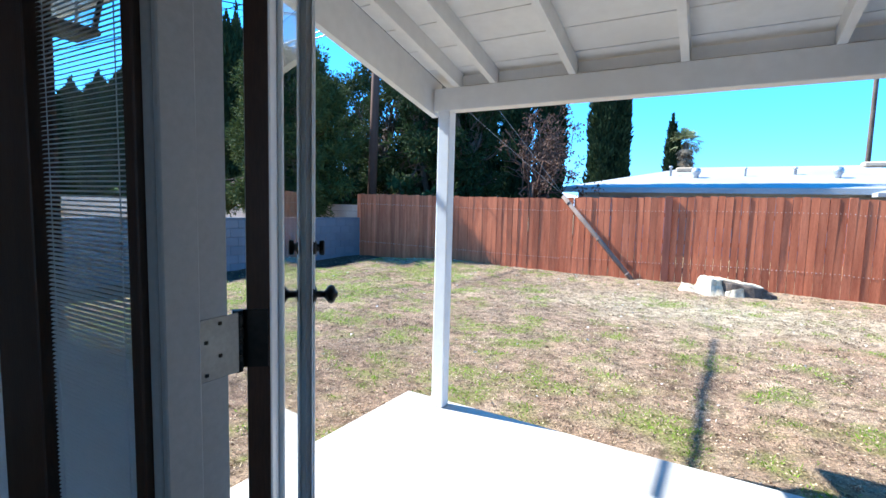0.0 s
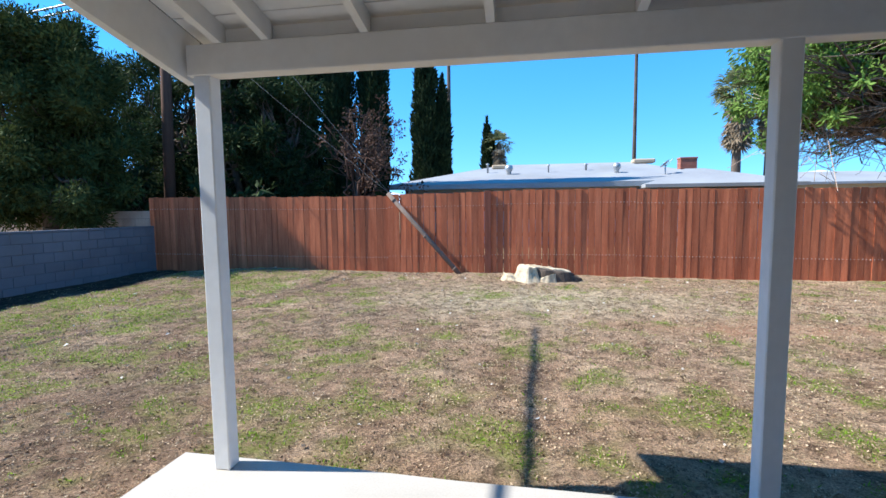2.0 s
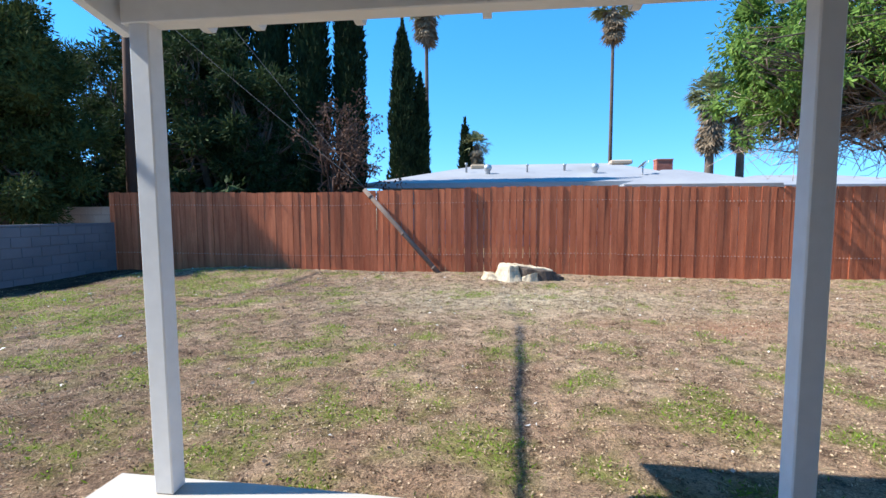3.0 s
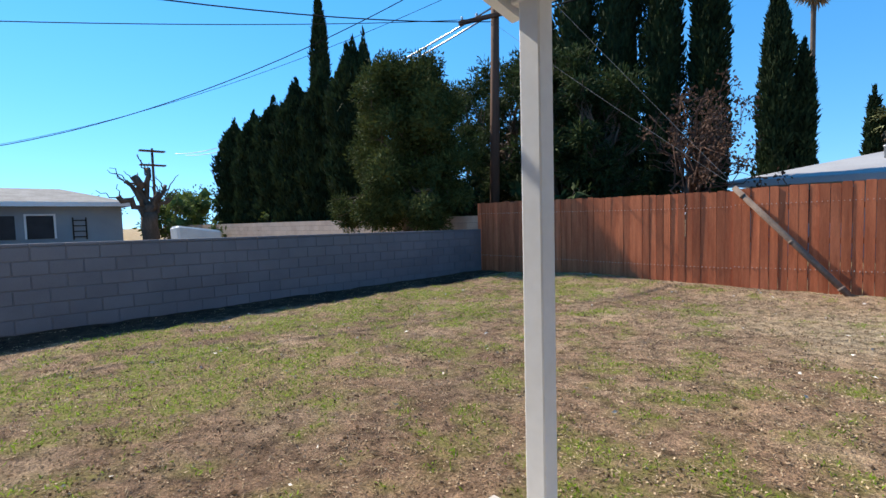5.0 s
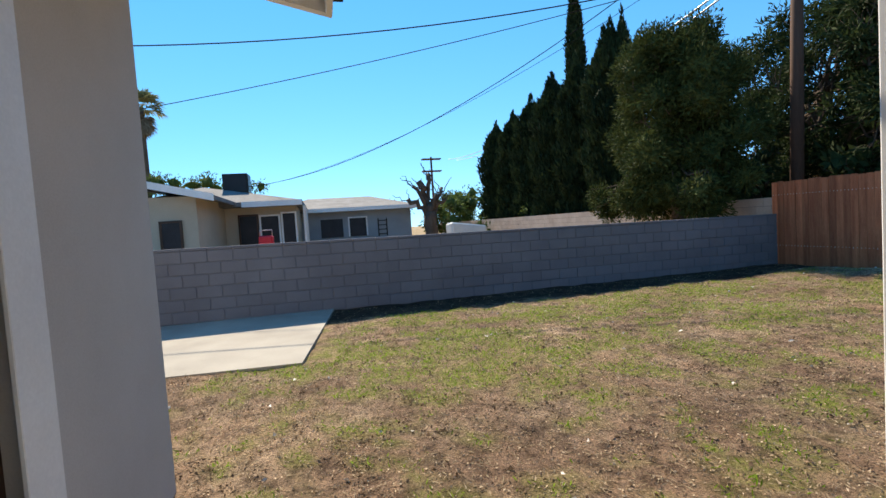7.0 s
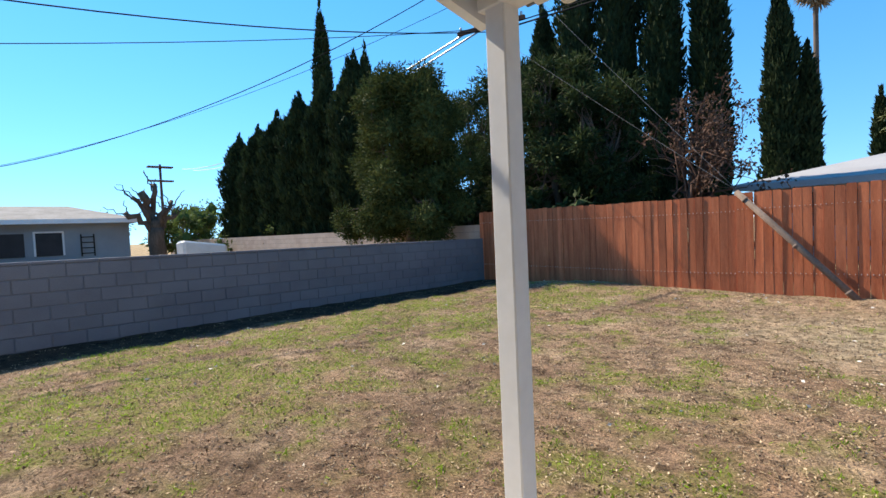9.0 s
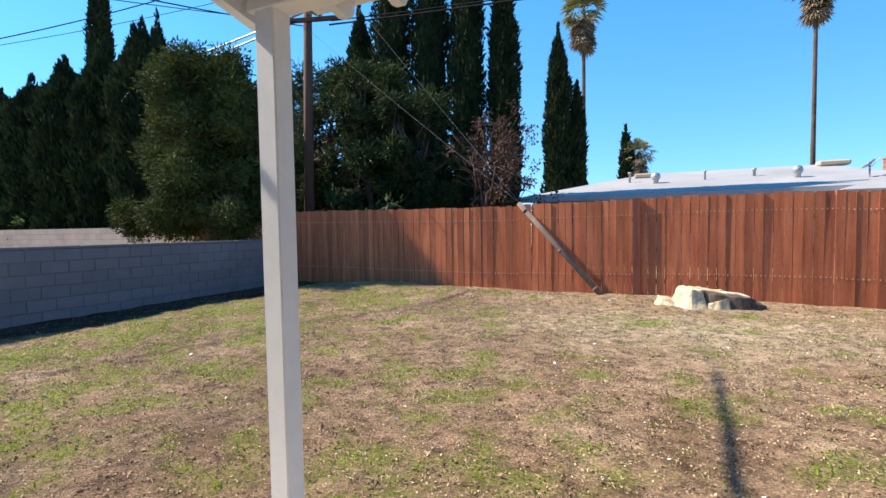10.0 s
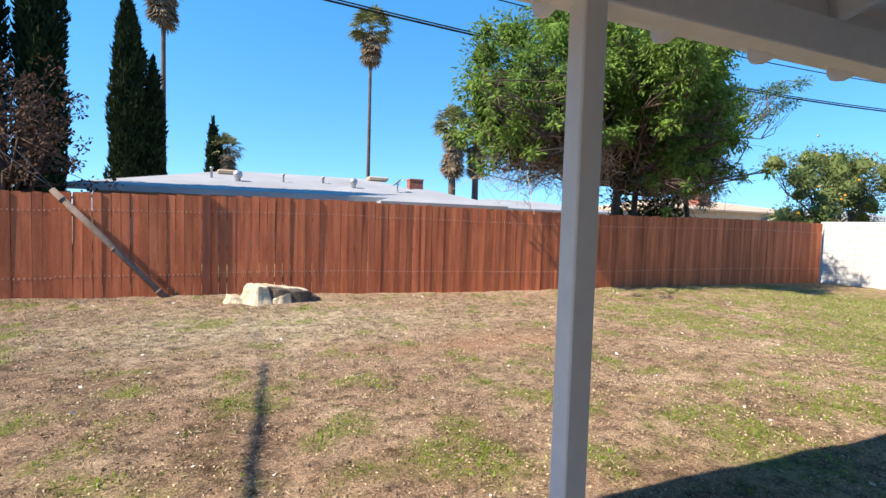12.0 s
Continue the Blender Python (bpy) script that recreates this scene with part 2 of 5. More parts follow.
gbump.inputs["Distance"].default_value = 0.045
gt.links.new(node_noise(gt, 45, 8, rough=0.8), gbump.inputs["Height"])
gt.links.new(gbump.outputs[0], gb.inputs["Normal"])


# ---- building helpers ----
def bx(bm, x0, x1, y0, y1, z0, z1, bevel=0.0, m=None):
    made = bmesh.ops.create_cube(bm, size=1, matrix=Matrix.LocRotScale(((x0 + x1) / 2, (y0 + y1) / 2, (z0 + z1) / 2), None, (abs(x1 - x0), abs(y1 - y0), abs(z1 - z0))))
    vs = made["verts"]
    if bevel:
        es = list({e for v in vs for e in v.link_edges})
        out = bmesh.ops.bevel(bm, geom=es, offset=bevel, segments=1, affect="EDGES")
        vs = list({v for f in out["faces"] for v in f.verts} | {v for v in vs if v.is_valid})
    if m is not None:
        bmesh.ops.transform(bm, matrix=m, verts=vs)
    return vs


def tube(bm, pts, radii, n=8, cap=True):
    pts = [Vector(p) for p in pts]
    rings = []
    for i, p in enumerate(pts):
        d = (pts[min(i + 1, len(pts) - 1)] - pts[max(i - 1, 0)]).normalized()
        a = d.orthogonal().normalized() if i == 0 else (a - d * a.dot(d)).normalized()
        b = d.cross(a)
        rings.append([bm.verts.new(p + (a * math.cos(2 * math.pi * k / n) + b * math.sin(2 * math.pi * k / n)) * radii[i]) for k in range(n)])
    for r, s in zip(rings, rings[1:]):
        for k in range(n):
            bm.faces.new((r[k], r[(k + 1) % n], s[(k + 1) % n], s[k])).smooth = True
    if cap:
        bm.faces.new(rings[0][::-1])
        bm.faces.new(rings[-1])


def lathe(bm, profile, axis_m=None, n=20):
    """Turns (radius, height) pairs about z."""
    rings = [[bm.verts.new((r * math.cos(2 * math.pi * k / n), r * math.sin(2 * math.pi * k / n), z)) for k in range(n)] for r, z in profile]
    for r, s in zip(rings, rings[1:]):
        for k in range(n):
            bm.faces.new((r[k], r[(k + 1) % n], s[(k + 1) % n], s[k])).smooth = True
    bm.faces.new(rings[0][::-1])
    bm.faces.new(rings[-1])
    if axis_m is not None:
        bmesh.ops.transform(bm, matrix=axis_m, verts=[v for ring in rings for v in ring])


def thing(name, label, category, group="", kind="", at=(0, 0, 0), turn=0.0):
    ob = new(name)
    ob.empty_display_size = 0.1
    ob.matrix_basis = pose(*at, 0, 0, turn)
    return tagged(ob, label, category, group, kind)


def part(name, bm, material, parent=None, label="", kind=""):
    me = bpy.data.meshes.new(name)
    bmesh.ops.recalc_face_normals(bm, faces=bm.faces)
    bm.to_mesh(me)
    bm.free()
    me.materials.append(material)
    ob = new(name, me)
    ob.parent = parent
    return tagged(ob, label, kind=kind)


def raw(name, verts, faces, material, parent=None, label="", kind=""):
    me = bpy.data.meshes.new(name)
    me.from_pydata(verts, [], faces)
    me.materials.append(material)
    ob = new(name, me)
    ob.parent = parent
    return tagged(ob, label, kind=kind)


def boxes(name, rows, material, parent=None, label="", bevel=0.0, m=None):
    bm = bmesh.new()
    for r in rows:
        bx(bm, *r, bevel=bevel, m=m)
    return part(name, bm, material, parent, label)


def leaves(name, at, way, length, width, rng, material, parent=None, label="", kind=""):
    """Many small leaf blades: each a folded diamond from its stem point along its way."""
    n = len(at)
    way = way / np.linalg.norm(way, axis=1)[:, None]
    side = np.cross(way, rng.normal(size=(n, 3)))
    side /= np.linalg.norm(side, axis=1)[:, None] + 1e-9
    up = np.cross(side, way)
    L = (length * rng.uniform(0.6, 1.4, n))[:, None]
    W = (width * rng.uniform(0.6, 1.4, n))[:, None]
    mid = at + way * L * 0.5 + up * W * 0.25
    v = np.stack([at, mid + side * W * 0.5, at + way * L, mid - side * W * 0.5], 1).reshape(-1, 3)
    i = np.arange(n)[:, None] * 4
    f = np.concatenate([i + np.array([0, 1, 2]), i + np.array([0, 2, 3])])
    me = bpy.data.meshes.new(name)
    me.vertices.add(len(v))
    me.vertices.foreach_set("co", v.astype(np.float32).ravel())
    me.loops.add(len(f) * 3)
    me.loops.foreach_set("vertex_index", f.astype(np.int32).ravel())
    me.polygons.add(len(f))
    me.polygons.foreach_set("loop_start", np.arange(len(f), dtype=np.int32) * 3)
    me.update(calc_edges=True)
    me.validate()
    me.materials.append(material)
    ob = new(name, me)
    ob.parent = parent
    return tagged(ob, label, kind=kind)


def ball_points(rng, clumps, per, shell=0.55):
    """Points and outward ways spread through the outer part of each clump (x, y, z, radius)."""
    at, way = [], []
    for x, y, z, r in clumps:
        k = max(6, int(per * r * r))
        d = rng.normal(size=(k, 3))
        d /= np.linalg.norm(d, axis=1)[:, None]
        rad = r * rng.uniform(shell, 1.0, k) * (1 + 0.22 * np.sin(d[:, 0] * 5 + x) * np.cos(d[:, 2] * 4 + y))
        at.append(np.array([x, y, z]) + d * rad[:, None] * np.array([1, 1, 0.85]))
        way.append(d + rng.normal(size=(k, 3)) * 0.6)
    return np.concatenate(at), np.concatenate(way)


# ---- the ground ----
GREEN = ((-7.1, 4.4, 0.75), (-4.9, 2.7, 0.6), (-5.6, 2.5, 0.6), (-5.1, 3.5, 0.7), (-2.7, 3.6, 0.3), (-2.0, 3.8, 0.5), (-4.4, 4.9, 0.5), (-7.2, 5.6, 0.8),
         (-5.6, 6.7, 0.7), (-1.5, 5.65, 0.28), (-2.1, 5.7, 0.3), (-2.7, 5.4, 0.3), (-1.8, 4.65, 0.35), (-0.7, 4.5, 0.3), (-1.1, 6.2, 0.25), (3.3, 3.9, 0.8),
         (6.5, 7.4, 1.0), (4.9, 4.2, 0.9), (8.0, 5.3, 1.6), (6.4, 8.6, 0.8), (1.35, 4.6, 0.28), (1.5, 4.2, 0.3), (0.6, 4.3, 0.25), (-1.3, 3.95, 0.35),
         (-1.8, 3.6, 0.4), (-0.3, 3.85, 0.35), (0.0, 3.45, 0.2), (1.2, 4.2, 0.3), (-2.0, 5.0, 0.3), (-5.8, 0.9, 0.5), (-6.1, 1.6, 0.6), (-4.9, 2.1, 0.6),
         (-6.2, 2.9, 0.8), (-8.0, 2.6, 0.7), (11.0, 6.0, 2.2), (12.5, 8.0, 2.0), (10.0, 4.0, 2.0), (-5.6, 9.3, 0.9), (-3.0, 8.6, 0.5), (-0.6, 8.9, 0.5), (0.9, 9.6, 0.4), (-7.4, 7.3, 0.9))


# small scattered tufts besides the larger patches, kept in a one-metre lookup
tuft_rng = random.Random(17)
patches = {}
scattered = []
while len(scattered) < 420:
    tx, ty, tr = tuft_rng.uniform(-8.3, 13.5), tuft_rng.uniform(0.6, 10.9), tuft_rng.uniform(0.10, 0.24)
    if 6.6 < ty and -2.5 < tx < 4.5 and tuft_rng.random() < 0.65:
        continue
    scattered.append((tx, ty, tr))
for px, py, pr in list(GREEN) + scattered:
    reach = 2 * pr
    for ci in range(math.floor(px - reach), math.floor(px + reach) + 1):
        for cj in range(math.floor(py - reach), math.floor(py + reach) + 1):
            patches.setdefault((ci, cj), []).append((px, py, pr))


def green_at(x, y):
    g = 0.0
    for px, py, r in patches.get((math.floor(x), math.floor(y)), ()):
        d = ((x - px) ** 2 + (y - py) ** 2) / (r * r * 0.8)
        if d < 4:
            g = max(g, math.exp(-d * 1.1))
    n = noise.fractal((x * 2.6, y * 2.6, 2.0), 0.7, 2.1, 5)
    side = 0.24 * max(0.0, min(1.0, (-3.0 - x) / 2.5)) + 0.4 * max(0.0, min(1.0, (x - 5.5) / 3.0))
    if x < -8.1:
        side -= 1.6 * min(1.0, (-8.1 - x) / 0.35)
    return max(0.0, min(1.0, (g * 0.75 + side + n * 0.85 - 0.16) * 1.6))


def ground_z(x, y):
    if x < -9.6 or x > 17 or y > 11.6 or y < -2:
        return -0.15
    z = -0.13 + 0.022 * noise.noise((x * 0.6, y * 0.6, 0)) + 0.026 * noise.noise((x * 2.7, y * 2.7, 5)) + 0.012 * noise.noise((x * 5.3, y * 5.3, 8))
    z += 0.15 * math.exp(-((x + 6.0) / 2.2) ** 2 - ((y - 10.6) / 0.9) ** 2)
    z += 0.09 * math.exp(-((x - 0.2) / 1.6) ** 2 - ((y - 10.9) / 0.8) ** 2) + 0.05 * math.exp(-((x + 2.6) / 2.0) ** 2 - ((y - 10.9) / 0.8) ** 2)
    dx, dy = max(0.0, -2.1 - x), max(0.0, y - 3.0)
    z += 0.05 * math.exp(-(dx * dx + dy * dy) / 0.09) * (1.0 if x < -1.8 else 0.0)
    return z


def grid_line(lo, hi, step, far):
    inner = np.arange(lo, hi + step / 2, step)
    out = np.array([0.6, 1.5, 3, 6, 12, 25, 50, 100, 220, 500, far])
    return np.concatenate([lo - out[::-1], inner, hi + out])


gxs, gys = grid_line(-9.6, 17.0, 0.12, 1500), grid_line(-2.0, 11.6, 0.10, 1500)
gverts = [(x, y, ground_z(x, y)) for y in gys for x in gxs]
W = len(gxs)
gfaces = [(j * W + i, j * W + i + 1, (j + 1) * W + i + 1, (j + 1) * W + i) for j in range(len(gys) - 1) for i in range(W - 1)]
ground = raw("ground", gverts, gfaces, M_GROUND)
tagged(ground, "patchy dry yard soil with straw and thin green grass", "ground", kind="structure")
ground.data.shade_smooth()
masks = {"green": [], "straw": [], "red": [], "wall_shade": [], "humus": []}
for x, y, z in gverts:
    inside = -9.6 < x < 17 and -2 < y < 11.6
    masks["green"].append(green_at(x, y) if inside else 0.35)
    s = math.exp(-((x - 0.0) / 2.6) ** 2 - ((y - 8.6) / 1.3) ** 2) * 0.85 if inside else 0
    masks["straw"].append(max(0.0, min(1.0, s + 0.25 * noise.noise((x * 1.3, y * 1.3, 9)))))
    r = math.exp(-((x - 2.9) / 1.5) ** 2 - ((y - 6.95) / 0.45) ** 2) if inside else 0
    masks["red"].append(max(0.0, min(0.8, r * (0.75 + 0.6 * noise.noise((x * 2, y * 2, 4))))))
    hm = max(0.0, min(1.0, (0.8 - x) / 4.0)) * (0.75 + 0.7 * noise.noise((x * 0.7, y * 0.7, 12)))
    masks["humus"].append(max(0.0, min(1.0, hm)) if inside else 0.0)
    # painted shade along the left wall, with a ragged outer edge
    shade_amount = (-8.0 - x) / 0.35 + 0.9 * noise.noise((x * 1.5, y * 0.9, 7)) + 0.5 * noise.noise((x * 6, y * 6, 3))
    masks["wall_shade"].append(max(0.0, min(1.0, shade_amount)) if inside and x < -7.4 else 0.0)
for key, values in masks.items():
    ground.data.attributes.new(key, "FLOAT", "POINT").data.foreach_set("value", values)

# ---- patio slab and drive ----
bm = bmesh.new()
top = [(-2.12, 0.355), (-2.03, 3.01), (-1.2, 2.985), (-0.37, 2.95), (1.0, 2.94), (8.0, 2.94), (8.0, 0.355)]
vt = [bm.verts.new((x, y, 0.0)) for x, y in top]
vb = [bm.verts.new((x, y, -0.25)) for x, y in top]
bm.faces.new(vt)
for i in range(len(top)):
    j = (i + 1) % len(top)
    bm.faces.new((vt[i], vb[i], vb[j], vt[j]))
bmesh.ops.bevel(bm, geom=[e for e in bm.edges if all(v.co.z > -0.01 for v in e.verts)], offset=0.012, segments=2, affect="EDGES")
tagged(part("patio_slab", bm, M_CONCRETE), "pale poured concrete patio slab with worn edges", "patio", kind="structure")
bm = bmesh.new()
top = [(-9.36, -12), (-9.36, 1.40), (-5.93, 0.99), (-6.05, -0.45), (-6.3, -12)]
vt = [bm.verts.new((x, y, -0.10)) for x, y in top]
vb = [bm.verts.new((x, y, -0.25)) for x, y in top]
bm.faces.new(vt)
for i in range(len(top)):
    j = (i + 1) % len(top)
    bm.faces.new((vt[i], vb[i], vb[j], vt[j]))
tagged(part("side_drive", bm, M_DRIVE), "weathered concrete drive along the block wall", "driveway", kind="structure")

# ---- the house ----
FLOOR = 0.12
tagged(boxes("floor", [(-3.45, 8.0, -5.0, 0.345, -0.2, FLOOR)], M_FLOORIN), "dark wooden plank floor inside the house", "floor", kind="structure")
DX0, DX1, DTOP = -0.638, 0.25, 2.18
WX0, WX1, WZ0 = -2.386, -0.656, 0.45
tagged(boxes("wall_north", [(-3.62, WX0, 0.297, 0.402, -0.2, 2.95), (WX0, WX1, 0.297, 0.402, -0.2, WZ0), (WX0, WX1, 0.297, 0.402, DTOP, 2.95),
                            (WX1, DX1 + 0.02, 0.297, 0.402, DTOP + 0.02, 2.95), (DX1 + 0.02, 8.0, 0.297, 0.402, -0.2, 2.95)], M_STUCCO),
       "shaded taupe stucco house wall", "wall", kind="structure")
tagged(boxes("wall_west", [(-3.62, -3.47, -9.0, 0.253, -0.2, 2.95)], M_STUCCO), "taupe stucco end wall of the house", "wall", kind="structure")
# never in view; the wide gap is added to brighten the room
tagged(boxes("wall_south", [(-3.45, -2.4, -5.15, -5.0, -0.2, 2.95), (2.6, 8.0, -5.15, -5.0, -0.2, 2.95), (-2.4, 2.6, -5.15, -5.0, -0.2, 0.3), (-2.4, 2.6, -5.15, -5.0, 2.2, 2.95)], M_INWALL), "unseen indoor wall with an opening added for light", "wall", kind="structure")
tagged(boxes("wall_east", [(8.0, 8.15, -9.0, 0.36, -0.2, 2.95)], M_STUCCO), "taupe stucco end wall of the house", "wall", kind="structure")
tagged(boxes("ceiling", [(-3.45, 8.0, -5.0, 0.253, 2.5, 2.55)], M_INWALL), "plain painted indoor ceiling", "ceiling", kind="structure")

# roof of the house: two slopes with a boarded eave on the patio side
def slope_slab(bm, x0, x1, ya, za, yb, zb, thick):
    v = [bm.verts.new(p) for p in ((x0, ya, za), (x1, ya, za), (x1, yb, zb), (x0, yb, zb), (x0, ya, za + thick), (x1, ya, za + thick), (x1, yb, zb + thick), (x0, yb, zb + thick))]
    for q in ((0, 1, 2, 3), (7, 6, 5, 4), (0, 4, 5, 1), (1, 5, 6, 2), (2, 6, 7, 3), (3, 7, 4, 0)):
        bm.faces.new([v[k] for k in q])


roof = thing("house_roof", "low gabled house roof with white boarded eaves", "roof", kind="structure")
bm = bmesh.new()
slope_slab(bm, -3.72, -1.86, 1.40, 2.70, -4.0, 4.0, 0.03)
slope_slab(bm, -1.86, 8.6, 0.363, 2.972, -4.0, 4.0, 0.03)
slope_slab(bm, -3.72, 8.6, -9.4, 2.70, -4.0, 4.0, 0.03)
part("roof_deck", bm, M_WHITE, roof, "white painted eave boards")
bm = bmesh.new()
slope_slab(bm, -3.76, -1.86, 1.44, 2.732, -4.0, 4.034, 0.02)
slope_slab(bm, -1.86, 8.62, 0.35, 3.0, -4.0, 4.034, 0.02)
slope_slab(bm, -3.76, 8.62, -9.42, 2.732, -4.0, 4.034, 0.02)
part("shingles", bm, M_SHINGLE, roof, "grey shingle covering")
bm = bmesh.new()
slope_slab(bm, -3.78, -3.722, 1.46, 2.58, -4.0, 3.88, 0.16)
part("barge_board", bm, M_WHITE, roof)
boxes("fascia", [(-3.72, -1.86, 1.422, 1.462, 2.56, 2.725)], M_WHITE, roof, bevel=0.004)
bm = bmesh.new()
bx(bm, -3.82, -1.86, 1.464, 1.54, 2.70, 2.745)
bx(bm, -3.84, -3.76, 1.46, 1.60, 2.735, 2.775)
part("drip_edge", bm, M_BLACK, roof, "dark metal drip edge")
for ex in (-3.25, -2.65, -2.05):
    bm = bmesh.new()
    slope_slab(bm, ex - 0.022, ex + 0.022, 1.40, 2.60, 0.365, 2.85, 0.098)
    part("eave_rafter", bm, M_WHITE, roof)

# ---- patio cover ----
cover = thing("patio_cover", "white painted wooden patio cover on slim posts", "patio cover", kind="structure", at=(0, 0, 0))
SL = 0.22
for px in (-1.683, 1.038, 3.80, 6.5):
    bm = bmesh.new()
    bx(bm, px - 0.046, px + 0.046, 2.856, 2.948, 0.0, 2.11, bevel=0.006)
    part("post", bm, M_WHITE, cover, "white painted square wooden post")
boxes("beam", [(-1.76, 7.0, 2.85, 2.95, 2.105, 2.258)], M_WHITE, cover, bevel=0.005)
def rafter(x, w=0.02, y0=0.37, y1=3.25, low=2.262, high=0.10, name="rafter"):
    bm = bmesh.new()
    za, zb = low + SL * (2.83 - y1), low + SL * (2.83 - y0)
    out = [(y0, zb), (y1 - 0.10, za + 0.022), (y1 - 0.06, za + 0.012), (y1 - 0.02, za + 0.02), (y1, za + 0.05), (y1 + 0.004, za + high), (y0, zb + high)]
    a = [bm.verts.new((x - w, y, z)) for y, z in out]
    b = [bm.verts.new((x + w, y, z)) for y, z in out]
    bm.faces.new(a)
    bm.faces.new(b[::-1])
    for i in range(len(out)):
        j = (i + 1) % len(out)
        bm.faces.new((a[i], a[j], b[j], b[i]))
    return part(name, bm, M_WHITE, cover)


for rx in (-1.58, -1.32, -0.81, -0.21, 0.44, 1.05, 1.66, 2.27, 2.88, 3.49, 4.1, 4.71, 5.32, 5.93, 6.54):
    rafter(rx)
# deeper board along the open gable end
bm = bmesh.new()
za, zb = 2.085, 2.085 + SL * 2.53
v = [(0.365, zb), (2.95, za), (3.0, za + 0.05), (3.0, za + 0.235), (0.365, zb + 0.27)]
a = [bm.verts.new((-1.83, y, z)) for y, z in v]
b = [bm.verts.new((-1.785, y, z)) for y, z in v]
bm.faces.new(a)
bm.faces.new(b[::-1])
for i in range(5):
    j = (i + 1) % 5
    bm.faces.new((a[i], a[j], b[j], b[i]))
part("barge_board", bm, M_WHITE, cover)
# roof boards, laid across the rafters
def board_z(q):
    return 2.262 + SL * (2.83 - q) + 0.101


for k in range(12):
    y, w = 3.28 - 0.242 * k, 0.235
    bm = bmesh.new()
    slope_slab(bm, -1.782, 7.05, y, board_z(y), y - w, board_z(y - w), 0.018 + 0.003 * (k % 2))
    part("ceiling_board", bm, M_WHITE, cover)
bm = bmesh.new()
slope_slab(bm, -1.85, 7.08, 3.30, 2.286, 0.365, 2.932, 0.015)
part("roofing", bm, M_SHINGLE, cover, "grey roll roofing")
for i in range(14):
    xs = (-1.58, -1.32, -0.81, -0.21, 0.44, 1.05, 1.66, 2.27, 2.88, 3.49, 4.1, 4.71, 5.32, 5.93, 6.54)
    boxes("bird_block", [(xs[i] + 0.022, xs[i + 1] - 0.022, 2.89, 2.91, 2.272, 2.335)], M_WHITE, cover)

# ---- doorway, open glazed door, sidelight ----
door_frame = thing("door_frame", "white painted door jamb with stops and brown casing", "door frame", kind="structure", at=(0, 0.042, FLOOR))
# jambs are white like the head, but coloured with the shade baked in
boxes("jamb", [(DX0 - 0.02, DX0, 0.258, 0.361, 0.0, DTOP - FLOOR), (DX0, DX0 + 0.012, 0.260, 0.310, 0.0, DTOP - FLOOR)], M_JAMB_SHADE, door_frame, bevel=0.002)
boxes("jamb", [(DX1, DX1 + 0.02, 0.258, 0.361, 0.0, DTOP - FLOOR), (DX1 - 0.012, DX1, 0.260, 0.310, 0.0, DTOP - FLOOR)], M_JAMB_SHADE, door_frame, bevel=0.002)
boxes("head", [(DX0, DX1, 0.258, 0.361, DTOP - FLOOR, DTOP - FLOOR + 0.02)], M_WHITE_TRIM, door_frame)
boxes("threshold", [(DX0, DX1, 0.257, 0.40, -0.02, 0.015)], M_METAL, door_frame, bevel=0.003)

HINGE = (-0.645, 0.424)
TURN_DOOR = 129.5
door = thing("door_1", "open white glazed patio door with bronze knob", "door", kind="structure", at=(HINGE[0], HINGE[1], FLOOR + 0.01), turn=TURN_DOOR)
DW, DH, ST, LS = 0.735, 2.03, 0.095, 0.065
T0, T1 = -0.046, -0.008
for n_, row in (("hinge_stile", (0.020, ST, T0, T1, 0, DH)), ("lock_stile", (DW - LS, DW, T0, T1, 0, DH)), ("bottom_rail", (ST, DW - LS, T0, T1, 0, 0.22)), ("top_rail", (ST, DW - LS, T0, T1, DH - 0.11, DH))):
    boxes(n_, [row], M_WHITE_TRIM, door, bevel=0.003)
for side_, (a0, a1) in enumerate(((T0 - 0.009, T0), (T1, T1 + 0.009))):
    bm = bmesh.new()
    for w0, w1, inset in ((0.0, 0.014, 0), (0.014, 0.026, 0.005)):
        c0, c1 = (a0 + inset, a1) if side_ == 0 else (a0, a1 - inset)
        bx(bm, ST - 0.012 + w0, ST - 0.012 + w1, c0, c1, 0.20, DH - 0.09, bevel=0.002)
        bx(bm, DW - LS + 0.012 - w1, DW - LS + 0.012 - w0, c0, c1, 0.20, DH - 0.09, bevel=0.002)
    part("glazing_bead", bm, M_WHITE_TRIM, door)
# thin dark strip added; it paints the shade of the edge turned from light
boxes("hinge_edge_shade", [(0.0165, 0.0198, T0 + 0.002, T1 - 0.002, 0.004, DH - 0.004)], M_BROWN, door, "dark strip that paints shade on the door edge")
pane = boxes("pane", [(ST, DW - LS, -0.030, -0.024, 0.22, DH - 0.11)], M_GLASS, door, "clear door glass")
pane.visible_shadow = False
KZ = 1.06
